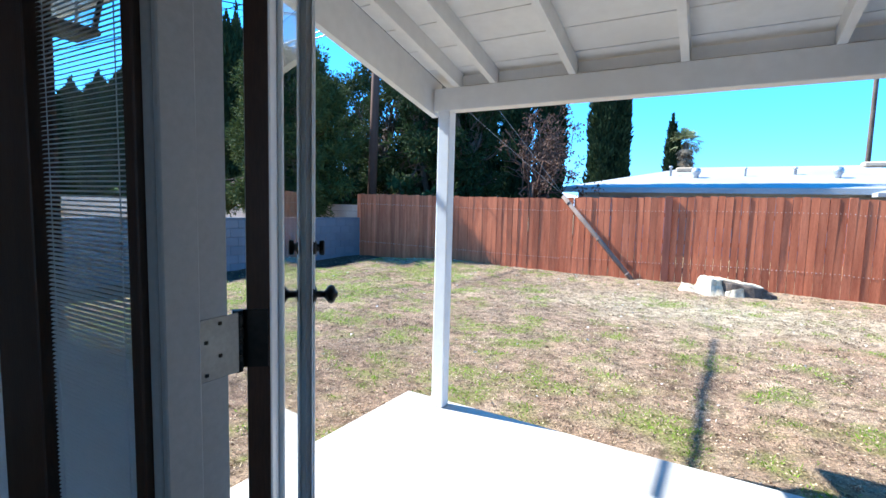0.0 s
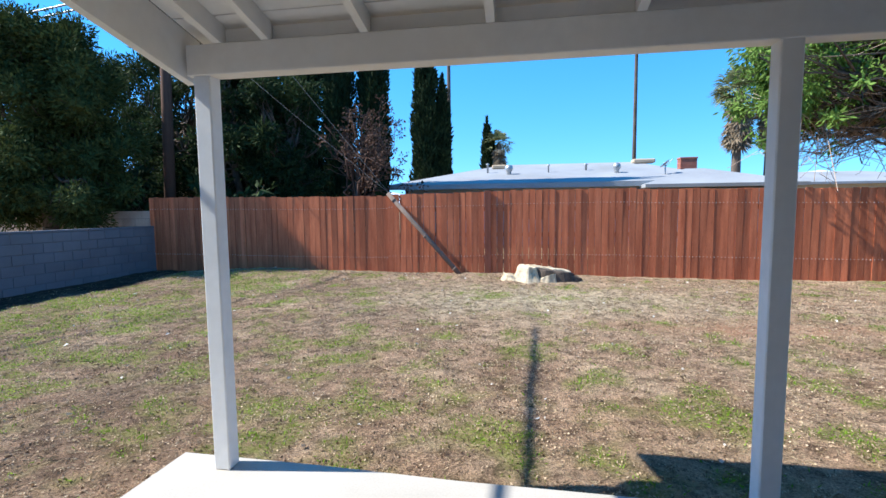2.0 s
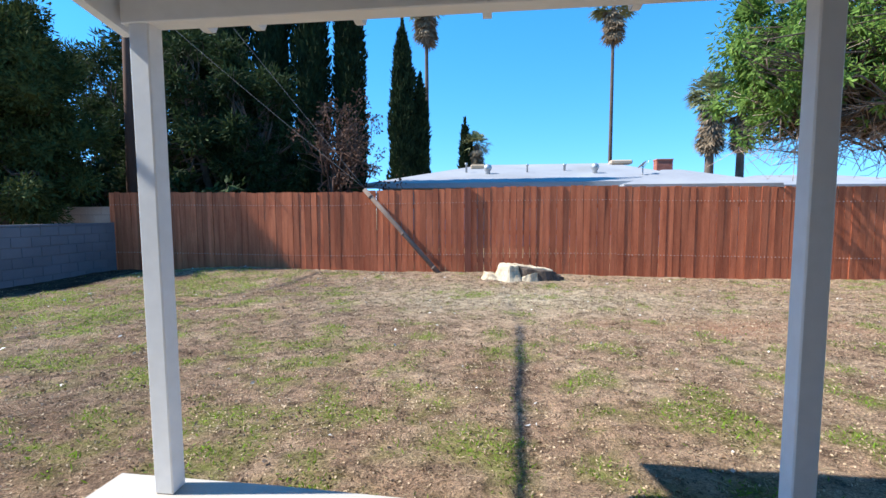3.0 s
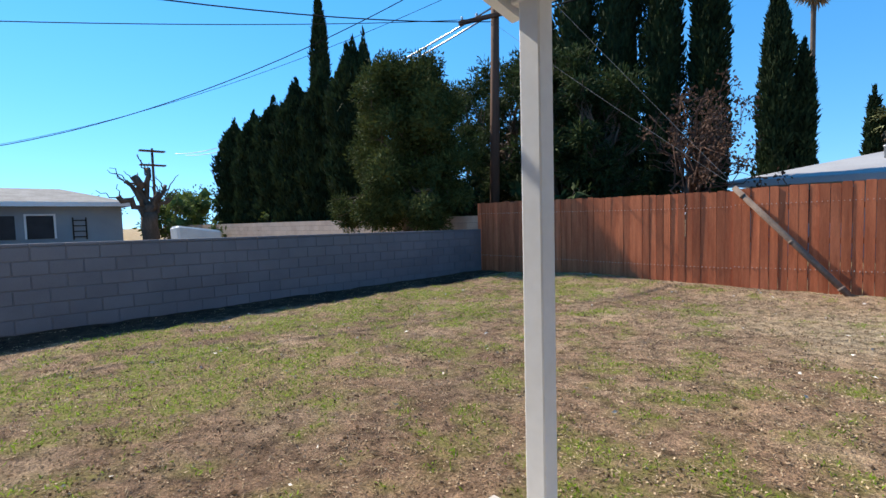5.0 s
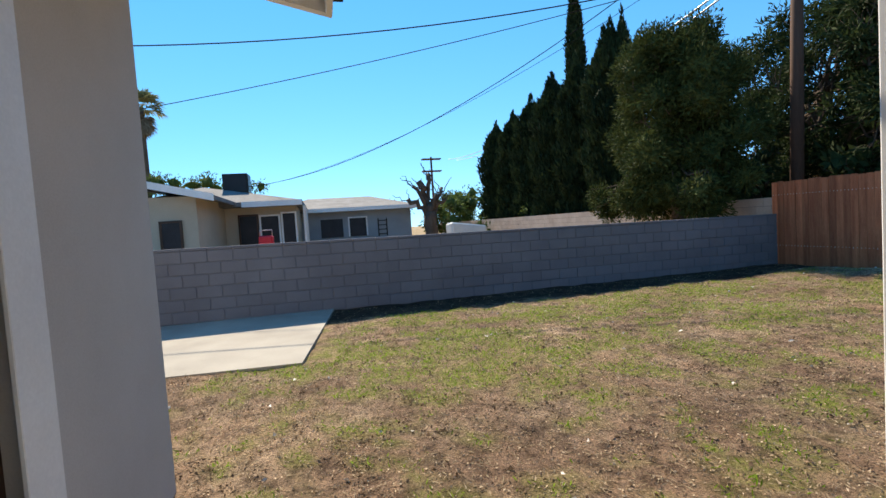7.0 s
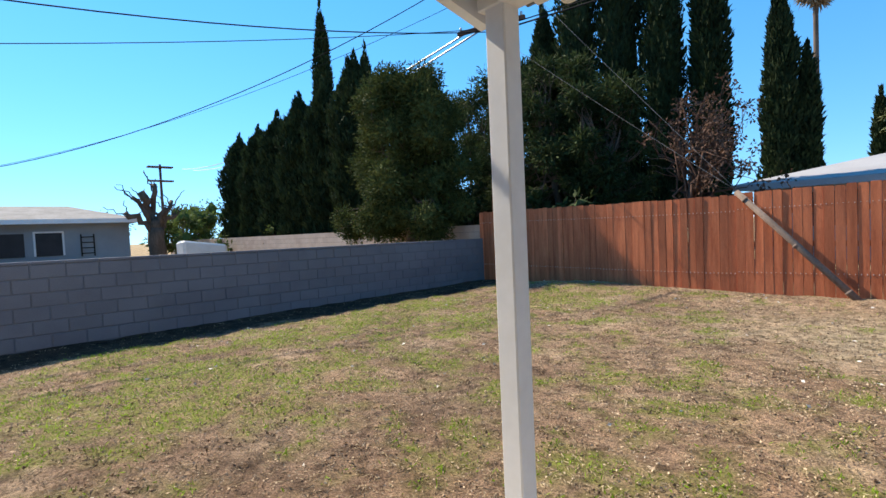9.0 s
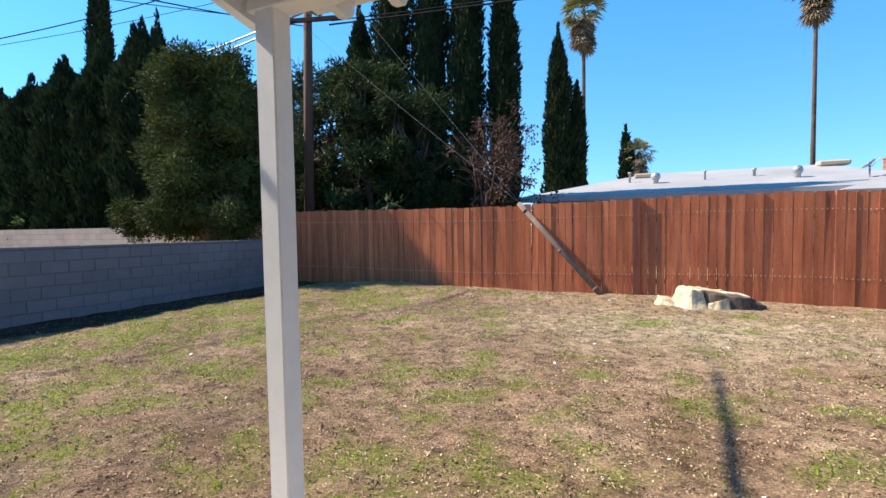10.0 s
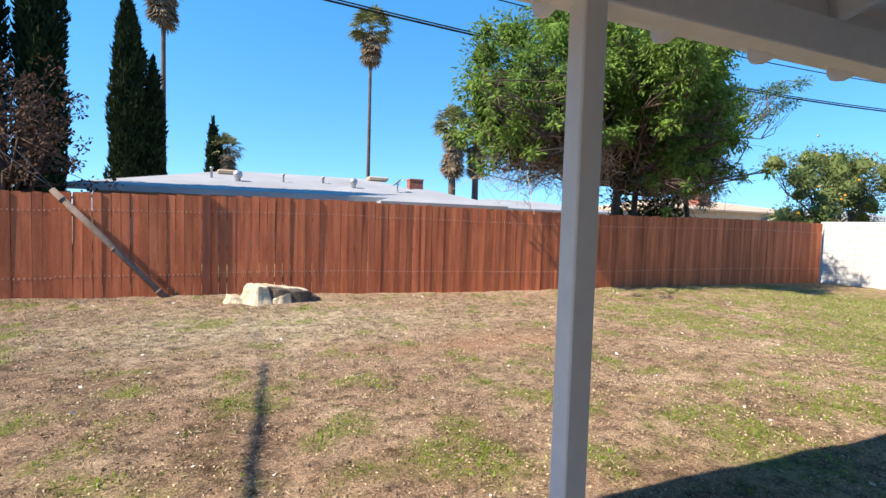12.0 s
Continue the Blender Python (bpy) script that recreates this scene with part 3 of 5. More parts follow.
for s in (1, -1):
    bm = bmesh.new()
    m = pose(DW - 0.045, T1 if s > 0 else T0, KZ, -90 * s, 0, 0)
    lathe(bm, ((0.030, 0.0), (0.031, 0.006), (0.024, 0.010), (0.011, 0.014), (0.010, 0.034), (0.017, 0.040), (0.027, 0.048), (0.029, 0.056), (0.025, 0.064), (0.012, 0.069), (0.007, 0.074)), m)
    part("knob", bm, M_BLACK, door, "dark bronze knob")
    bm = bmesh.new()
    m = pose(DW - 0.045, T1 if s > 0 else T0, KZ + 0.14, -90 * s, 0, 0)
    lathe(bm, ((0.029, 0.0), (0.029, 0.007), (0.022, 0.012), (0.012, 0.014), (0.012, 0.02)), m)
    bx(bm, DW - 0.051, DW - 0.039, (T1 + 0.02) if s > 0 else (T0 - 0.035), (T1 + 0.035) if s > 0 else (T0 - 0.02), KZ + 0.118, KZ + 0.162, bevel=0.003)
    part("deadbolt", bm, M_BLACK, door, "dark bronze deadbolt turn")
boxes("latch_plate", [(DW, DW + 0.002, -0.043, -0.018, KZ - 0.03, KZ + 0.03)], M_BLACK, door)
for hz in (0.20, 1.12, 1.85):
    hinge = part("hinge", (lambda bm: (tube(bm, [(0, 0, hz - 0.048), (0, 0, hz + 0.048)], [0.0075, 0.0075], 12), bm)[1])(bmesh.new()), M_BLACK, door, "dark bronze butt hinge")
    bm = bmesh.new()
    for kz in (hz - 0.03, hz - 0.01, hz + 0.011, hz + 0.032):
        tube(bm, [(0, 0, kz - 0.0085), (0, 0, kz + 0.0085)], [0.0088, 0.0088], 12)
    part("knuckle", bm, M_BLACK, hinge)
    boxes("door_leaf", [(0.0125, 0.0162, T0 + 0.004, -0.002, hz - 0.046, hz + 0.046), (0.004, 0.0124, -0.004, -0.001, hz - 0.046, hz + 0.046)], M_BLACK, hinge)
    bm = bmesh.new()
    back = pose(0, 0, 0, 0, 0, -TURN_DOOR)
    bx(bm, 0.006, 0.0085, -0.072, -0.004, hz - 0.046, hz + 0.046, bevel=0.001, m=back)
    part("jamb_leaf", bm, M_HINGE, hinge, "satin nickel hinge leaf")
    bm = bmesh.new()
    for sy, sz in ((-0.036, 0.036), (-0.058, 0.012), (-0.036, -0.012), (-0.058, -0.036)):
        bx(bm, 0.0086, 0.0094, sy - 0.0028, sy + 0.0028, hz + sz - 0.0028, hz + sz + 0.0028, bevel=0.001, m=back)
    part("screws", bm, M_BLACK, hinge)

window = thing("window_1", "brown framed window with pale miniature blinds", "window", kind="structure", at=(0, 0.297, WZ0))
WH = DTOP - WZ0
MULL = [(WX0, -2.306), (-1.116, -0.956), (-0.681, WX1)]
for a, b in MULL:
    boxes("window_frame", [(a, b, -0.008, 0.036, 0, WH)], M_BROWN, window, "dark brown wooden frame", bevel=0.002)
for a, b in ((-2.306, -1.116), (-0.956, -0.681)):
    boxes("bottom_rail", [(a, b, -0.006, 0.034, 0, 0.06)], M_BROWN, window)
    boxes("top_rail", [(a, b, -0.006, 0.034, WH - 0.06, WH)], M_BROWN, window)
    pane = boxes("pane", [(a, b, 0.024, 0.030, 0.06, WH - 0.06)], M_GLASS, window, "clear window glass")
    pane.visible_shadow = False
boxes("catch", [(-0.709, -0.684, -0.03, -0.009, 1.27, 1.36)], M_BROWN, window, "small brown catch", bevel=0.003)
boxes("casing", [(WX0 - 0.14, WX0 + 0.05, 0.106, 0.122, -0.06, WH + 0.1)], M_WHITE_TRIM, window, "white painted outer casing", bevel=0.003)
boxes("window_sill", [(WX0, WX1, 0.04, 0.14, -0.03, 0.0)], M_WHITE_TRIM, window)
slat_mesh = bpy.data.meshes.new("slat")
bm = bmesh.new()
prof = ((-0.0063, -0.0012), (-0.002, 0.0002), (0.002, 0.0002), (0.0063, -0.0012))
ra = [bm.verts.new((-0.1345, p, q)) for p, q in prof] + [bm.verts.new((-0.1345, p, q - 0.0005)) for p, q in prof[::-1]]
rb = [bm.verts.new((0.1345, p, q)) for p, q in prof] + [bm.verts.new((0.1345, p, q - 0.0005)) for p, q in prof[::-1]]
for i in range(8):
    j = (i + 1) % 8
    bm.faces.new((ra[i], ra[j], rb[j], rb[i]))
bm.to_mesh(slat_mesh)
bm.free()
slat_mesh.materials.append(M_SLAT)
for bx0, bw in ((-0.8185, 0.271), (-1.711, 1.17)):
    blind = thing("window_blind", "pale miniature blind behind the window glass", "blind", "window blinds", at=(bx0, 0.309, WZ0 + 0.06))
    for i in range(216):
        s = new("slat", slat_mesh)
        s.parent = blind
        s.matrix_basis = pose(0, 0, 0.02 + i * 0.0072, 20 + 1.5 * math.sin(i * 1.7), 0, 0) @ Matrix.Diagonal((bw / 0.269, 0.56, 0.7, 1))
    boxes("head_rail", [(-bw / 2, bw / 2, -0.008, 0.008, 1.578, 1.605)], M_SLAT, blind)
    for cx in (-0.1, 0.1):
        boxes("cord", [(cx - 0.0008, cx + 0.0008, -0.0085, -0.0075, 0, 1.58)], M_SLAT, blind)

lantern = thing("wall_lantern", "dark metal wall lantern with clear glass panes", "wall lamp", at=(-1.456, 0.402, 1.94))
bm = bmesh.new()
lathe(bm, ((0.055, 0.0), (0.055, 0.012), (0.03, 0.02)), pose(0, 0, 0.2, -90, 0, 0))
tube(bm, [(0, 0.01, 0.2), (0, 0.06, 0.26), (0, 0.12, 0.28), (0, 0.15, 0.25)], [0.009] * 4, 8)
part("bracket", bm, M_BLACK, lantern)
bm = bmesh.new()
for a in range(4):
    c, s = math.cos(a * math.pi / 2 + math.pi / 4), math.sin(a * math.pi / 2 + math.pi / 4)
    tube(bm, [(0.07 * c, 0.15 + 0.07 * s, -0.06), (0.11 * c, 0.15 + 0.11 * s, 0.13)], [0.006, 0.006], 6)
bx(bm, -0.06, 0.06, 0.09, 0.21, -0.075, -0.058, bevel=0.004)
part("cage", bm, M_BLACK, lantern)
bm = bmesh.new()
bmesh.ops.create_cone(bm, cap_ends=True, segments=4, radius1=0.125, radius2=0.03, depth=0.09, matrix=pose(0, 0.15, 0.175, 0, 0, 45))
part("hood", bm, M_BLACK, lantern)
bm = bmesh.new()
bmesh.ops.create_cone(bm, cap_ends=False, segments=4, radius1=0.066, radius2=0.106, depth=0.18, matrix=pose(0, 0.15, 0.035, 0, 0, 45))
bmesh.ops.solidify(bm, geom=bm.faces[:], thickness=0.003)
part("lantern_glass", bm, M_GLASS, lantern)


# ---- walls of the yard ----
WALLX = -9.40
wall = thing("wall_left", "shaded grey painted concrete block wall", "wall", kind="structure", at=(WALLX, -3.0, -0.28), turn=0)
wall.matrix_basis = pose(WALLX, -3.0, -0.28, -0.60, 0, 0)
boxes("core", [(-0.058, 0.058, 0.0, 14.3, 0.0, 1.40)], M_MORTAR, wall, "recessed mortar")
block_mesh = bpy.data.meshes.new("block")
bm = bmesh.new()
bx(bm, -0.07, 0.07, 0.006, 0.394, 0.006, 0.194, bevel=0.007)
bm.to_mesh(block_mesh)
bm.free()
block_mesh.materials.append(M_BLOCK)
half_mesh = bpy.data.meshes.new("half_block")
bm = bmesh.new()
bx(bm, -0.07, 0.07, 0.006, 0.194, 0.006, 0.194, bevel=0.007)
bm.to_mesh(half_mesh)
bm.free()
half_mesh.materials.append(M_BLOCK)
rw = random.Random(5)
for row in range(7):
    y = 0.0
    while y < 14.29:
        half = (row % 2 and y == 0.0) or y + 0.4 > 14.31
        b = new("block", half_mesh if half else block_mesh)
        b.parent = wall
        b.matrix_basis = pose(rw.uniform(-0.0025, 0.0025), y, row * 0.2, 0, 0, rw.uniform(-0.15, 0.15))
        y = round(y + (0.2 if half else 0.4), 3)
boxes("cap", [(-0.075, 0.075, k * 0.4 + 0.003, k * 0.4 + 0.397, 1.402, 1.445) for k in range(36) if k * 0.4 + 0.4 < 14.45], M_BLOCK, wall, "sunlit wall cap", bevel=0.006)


def coursed(name, x0, x1, y0, y1, z0, rows, material, label, along="x"):
    """A far block wall whose courses stay one joined piece."""
    w = thing(name, label, "wall", kind="structure", at=((x0 + x1) / 2, (y0 + y1) / 2, z0))
    ox, oy = (x0 + x1) / 2, (y0 + y1) / 2
    boxes("core", [(x0 - ox + 0.008, x1 - ox - 0.008, y0 - oy + 0.008, y1 - oy - 0.008, 0, rows * 0.2 - 0.01)], M_MORTAR, w)
    bm = bmesh.new()
    length = (x1 - x0) if along == "x" else (y1 - y0)
    for r in range(rows):
        s = -0.2 * (r % 2)
        while s < length:
            a, b = max(0, s) + 0.004, min(length, s + 0.4) - 0.004
            if b - a > 0.05:
                if along == "x":
                    bx(bm, x0 - ox + a, x0 - ox + b, y0 - oy, y1 - oy, r * 0.2 + 0.004, r * 0.2 + 0.196)
                else:
                    bx(bm, x0 - ox, x1 - ox, y0 - oy + a, y0 - oy + b, r * 0.2 + 0.004, r * 0.2 + 0.196)
            s += 0.4
    part("courses", bm, material, w, kind="stuff")
    return w


coursed("wall_rear", -42.0, -9.5, 11.42, 11.57, -0.2, 8, M_PINK, "pinkish tan block wall below the cypress row")
coursed("wall_right", 16.74, 16.90, -3.0, 11.4, -0.2, 10, M_WHITE_BLOCK, "sunlit white painted block wall with leaf shade", "y")

# ---- the board fence ----
fence = thing("fence", "reddish brown stained board fence", "fence", kind="structure", at=(0, 11.27, 0))
picket_meshes = []
rp = random.Random(11)
for k in range(8):
    me = bpy.data.meshes.new("picket")
    bm = bmesh.new()
    w = (0.067, 0.0675, 0.066, 0.0665, 0.067, 0.066, 0.0672, 0.0665)[k]
    ear = (0.012, 0.016, 0.010, 0.014, 0.011, 0.016, 0.013, 0.009)[k]
    lean = rp.uniform(-0.004, 0.004)
    out = [(-w, -0.25), (w, -0.25), (w + lean, 1.83 - ear), (w - ear + lean, 1.83), (-w + ear + lean, 1.83), (-w + lean, 1.83 - ear)]
    a = [bm.verts.new((x, -0.010 + rp.uniform(-0.002, 0.002), z)) for x, z in out]
    b = [bm.verts.new((x, 0.010, z)) for x, z in out]
    bm.faces.new(a)
    bm.faces.new(b[::-1])
    for i in range(6):
        j = (i + 1) % 6
        bm.faces.new((a[i], a[j], b[j], b[i]))
    bmesh.ops.recalc_face_normals(bm, faces=bm.faces)
    bm.to_mesh(me)
    bm.free()
    me.materials.append(M_FENCE)
    picket_meshes.append(me)


def fence_top(x):
    return 1.74 + 0.022 * math.sin(x * 0.55 + 0.6) + (0.02 if -0.9 < x < 2.2 else 0.0) - (0.03 if x < -3.2 else 0.0)


nails = []
x = -9.36
while x < 16.66:
    k = rp.randrange(8)
    p = new("picket", picket_meshes[k])
    p.parent = fence
    dy = rp.uniform(-0.006, 0.004) - (0.02 if -3.2 < x < -0.8 else 0.0)
    dz = fence_top(x) + rp.uniform(-0.012, 0.012) - 1.83
    p.matrix_basis = pose(x, dy, dz, rp.uniform(-0.2, 0.2), rp.uniform(-0.15, 0.15), rp.uniform(-2.8, 2.8))
    for nz in (fence_top(x) - 0.30, fence_top(x) - 1.43):
        for nx in (-0.035, 0.035):
            nails.append((x + nx - 0.006, x + nx + 0.006, dy - 0.017, dy - 0.008, nz + rp.uniform(-0.006, 0.006), nz + 0.014))
    x += 0.139 if rp.random() > 0.05 else 0.146
nv, nf = [], []
for x0, x1, y0, y1, z0, z1 in nails:
    b = len(nv)
    nv += [(x0, y0, z0), (x1, y0, z0), (x1, y0, z1), (x0, y0, z1), (x0, y1, z0), (x1, y1, z0), (x1, y1, z1), (x0, y1, z1)]
    nf += [(b, b + 1, b + 2, b + 3), (b, b + 4, b + 5, b + 1), (b + 1, b + 5, b + 6, b + 2), (b + 2, b + 6, b + 7, b + 3), (b + 3, b + 7, b + 4, b)]
raw("nail_heads", nv, nf, M_NAIL, fence, "rows of pale nail heads", "stuff")
for rz in (0.25, 0.85, 1.42):
    boxes("rail", [(-9.36, 16.68, 0.032, 0.07, rz - 0.1, rz - 0.01)], M_FENCE_DARK, fence)
for px in (-9.3, -6.2, -3.15, -0.8, 1.6, 4.0, 6.4, 8.8, 11.2, 13.6, 16.0):
    boxes("fence_post", [(px - 0.045, px + 0.045, 0.075, 0.165, -0.4, 1.70)], M_FENCE_DARK, fence)
boxes("cover_board", [(-0.94, -0.80, -0.062, -0.03, -0.2, 1.77)], M_FENCE_DARK, fence, "darker upright board standing proud", bevel=0.003)


# ---- yard things ----
stump = thing("tree_stump", "sawn pale tree stump with dark rotten hollow", "stump", at=(0.28, 10.44, -0.09))
def stump_lump(cx, cy, rx, ry, h, tilt, seed, flare):
    bm = bmesh.new()
    rings = []
    N = 36
    for u in (0.0, 0.18, 0.4, 0.7, 0.93, 1.0):
        ring = []
        for k in range(N):
            a = 2 * math.pi * k / N
            n = 0.16 * noise.noise((math.cos(a) * 2.4 + seed, math.sin(a) * 2.4, u)) + 0.07 * math.sin(a * 7 + seed) * (1.15 - u)
            f = 1 + flare * (1 - u) ** 2 + n - (0.05 if u == 1.0 else 0)
            x, y = math.cos(a) * rx * f, math.sin(a) * ry * f
            z = -0.08 + u * (h + 0.08 - tilt * x + 0.03 * noise.noise((x * 9, y * 9, seed)))
            ring.append(bm.verts.new((cx + x, cy + y, z)))
        rings.append(ring)
    for r, s in zip(rings, rings[1:]):
        for k in range(N):
            bm.faces.new((r[k], r[(k + 1) % N], s[(k + 1) % N], s[k]))
    top = bm.faces.new(rings[-1])
    bmesh.ops.poke(bm, faces=[top], offset=-0.01)
    return bm


part("stump_wood", stump_lump(-0.26, 0.02, 0.22, 0.24, 0.29, 0.05, 1.3, 0.8), M_STUMP, stump, "pale sawn wood")
part("stump_wood", stump_lump(0.12, 0.14, 0.46, 0.13, 0.25, 0.13, 4.1, 0.05), M_STUMP, stump, "pale sawn top edge")
part("root_flare", stump_lump(-0.52, -0.03, 0.24, 0.16, 0.09, 0.25, 7.7, 0.6), M_STUMP, stump)
part("rotten_bark", stump_lump(0.22, -0.04, 0.40, 0.15, 0.215, 0.13, 9.2, 0.15), M_STUMPDARK, stump, "dark rotten hollow")
part("rotten_bark", stump_lump(0.62, 0.02, 0.17, 0.13, 0.11, 0.3, 3.3, 0.4), M_STUMPDARK, stump, "dark rotten bark")
part("root_flare", stump_lump(0.12, -0.19, 0.15, 0.06, 0.12, -0.35, 6.1, 0.4), M_STUMP, stump, "pale slab of broken wood")

guard = thing("guy_guard", "weathered guy wire guard leaning on the fence", "guy guard", at=(-1.42, 10.98, -0.12))
bm = bmesh.new()
tube(bm, [(0.04, -0.01, -0.06), (-0.85, 0.08, 0.92), (-1.72, 0.17, 1.86)], [0.052, 0.052, 0.05], 10)
part("guard_tube", bm, M_GUARD, guard)
for f in (0.12, 0.5, 0.92):
    bm = bmesh.new()
    c = Vector((0.04, -0.01, -0.06)).lerp(Vector((-1.72, 0.17, 1.86)), f)
    d = Vector((-1.76, 0.18, 1.92)).normalized() * 0.02
    tube(bm, [c - d, c + d], [0.057, 0.057], 10)
    part("clamp_band", bm, M_GUARD, guard)

# ---- poles, wires ----
pole = thing("utility_pole", "tall brown wooden utility pole with crossarms", "utility pole", at=(-10.25, 12.95, -0.15))
bm = bmesh.new()
tube(bm, [(0, 0, 0), (0.10, 0, 4), (0.26, 0, 10.2)], [0.16, 0.145, 0.11], 14)
part("pole_shaft", bm, M_POLE, pole)
for az, L, tw in ((7.55, 1.1, 18), (9.3, 1.2, 18)):
    bm = bmesh.new()
    bx(bm, -L, L, -0.05, 0.05, az - 0.06, az + 0.06, bevel=0.008, m=pose(0.2, -0.16, 0, 0, 0, tw))
    arm = part("crossarm", bm, M_POLE, pole)
    for ix in (-L * 0.9, -L * 0.45, L * 0.45, L * 0.9):
        bm = bmesh.new()
        lathe(bm, ((0.02, 0.0), (0.045, 0.03), (0.03, 0.06), (0.045, 0.09), (0.02, 0.13)), pose(0.2, -0.16, 0, 0, 0, tw) @ pose(ix, 0, az + 0.06), 10)
        part("insulator", bm, M_METAL, arm)
bm = bmesh.new()
lathe(bm, ((0.12, 0.0), (0.13, 0.03), (0.13, 0.36), (0.10, 0.4)), pose(0.7, -0.16, 7.62), 16)
part("transformer", bm, M_POLE, pole, "rusty transformer can")


def wire(name, a, b, sag, r, material, label, n=28):
    a, b = Vector(a), Vector(b)
    bm = bmesh.new()
    tube(bm, [a.lerp(b, k / n) - Vector((0, 0, 4 * sag * (k / n) * (1 - k / n))) for k in range(n + 1)], [r] * (n + 1), 5)
    ob = part(name, bm, material)
    return tagged(ob, label, "cable", "overhead wires")


wire("power_cable", (-9.3, 13.0, 7.2), (34.0, 13.0, 7.0), 1.0, 0.026, M_CABLE, "black overhead cable along the rear fence")
wire("power_cable", (-9.3, 13.1, 7.35), (34.0, 13.1, 7.15), 1.05, 0.018, M_CABLE, "black overhead cable along the rear fence")
wire("power_cable", (-9.3, 13.3, 8.4), (34.0, 13.3, 8.2), 1.0, 0.018, M_CABLE, "black overhead cable along the rear fence")
wire("power_cable", (-10.2, 12.9, 7.3), (-16.0, -14.0, 7.4), 1.45, 0.016, M_CABLE, "black overhead cable to the houses")
wire("power_cable", (-10.2, 12.9, 7.4), (-14.5, -8.0, 3.8), 0.4, 0.010, M_CABLE, "thin overhead service cable")
wire("power_cable", (-10.0, 12.9, 9.4), (-27.0, -2.2, 3.85), 1.55, 0.014, M_CABLE, "black service cable to the neighbour roof")
wire("power_cable", (-10.0, 12.9, 8.6), (-31.0, -2.6, 4.2), 1.2, 0.008, M_CABLE, "thin overhead service cable")
wire("power_cable", (-10.2, 13.0, 7.75), (-60.0, 17.5, 9.5), 1.2, 0.03, M_STEEL, "shining bare overhead steel conductor")
wire("power_cable", (-10.2, 13.2, 7.70), (-60.0, 18.6, 9.4), 1.2, 0.03, M_STEEL, "shining bare overhead steel conductor")
wire("guy_wire", (-10.05, 12.9, 7.2), (-3.1, 11.15, 1.74), 0.05, 0.004, M_GUY, "steel guy wire down to the fence")
wire("guy_wire", (-9.98, 12.9, 9.6), (-3.1, 11.15, 1.74), 0.04, 0.004, M_GUY, "steel guy wire down to the fence")

# added unseen cable, pole to house eave; its thick part casts the yard streak
drop = thing("streak_cable", "unseen black cable added to cast the yard streak", "cable", "overhead wires", at=(-3.35, 0.25, 3.0))
DROP = [Vector(p) for p in ((0, 0, 0), (-0.85, 1.75, 0.93), (-1.85, 3.55, 1.95), (-2.90, 5.67, 3.0), (-6.75, 12.65, 6.3))]
bm = bmesh.new()
tube(bm, DROP[:2], [0.012] * 2, 6)
tube(bm, DROP[3:], [0.006] * 2, 6)
part("cable_run", bm, M_CABLE, drop)
bm = bmesh.new()
tube(bm, [p + Vector((0.06 * (k == 2) - 0.03, 0, 0)) for k, p in enumerate(DROP[1:4])], [0.027, 0.03, 0.024], 10)
part("streak_caster", bm, M_CABLE, drop, "thick length that casts the streak")
bm = bmesh.new()
lathe(bm, ((0.05, -0.12), (0.05, 0.05), (0.07, 0.07), (0.03, 0.12)), None, 12)
part("weatherhead", bm, M_METAL, drop)

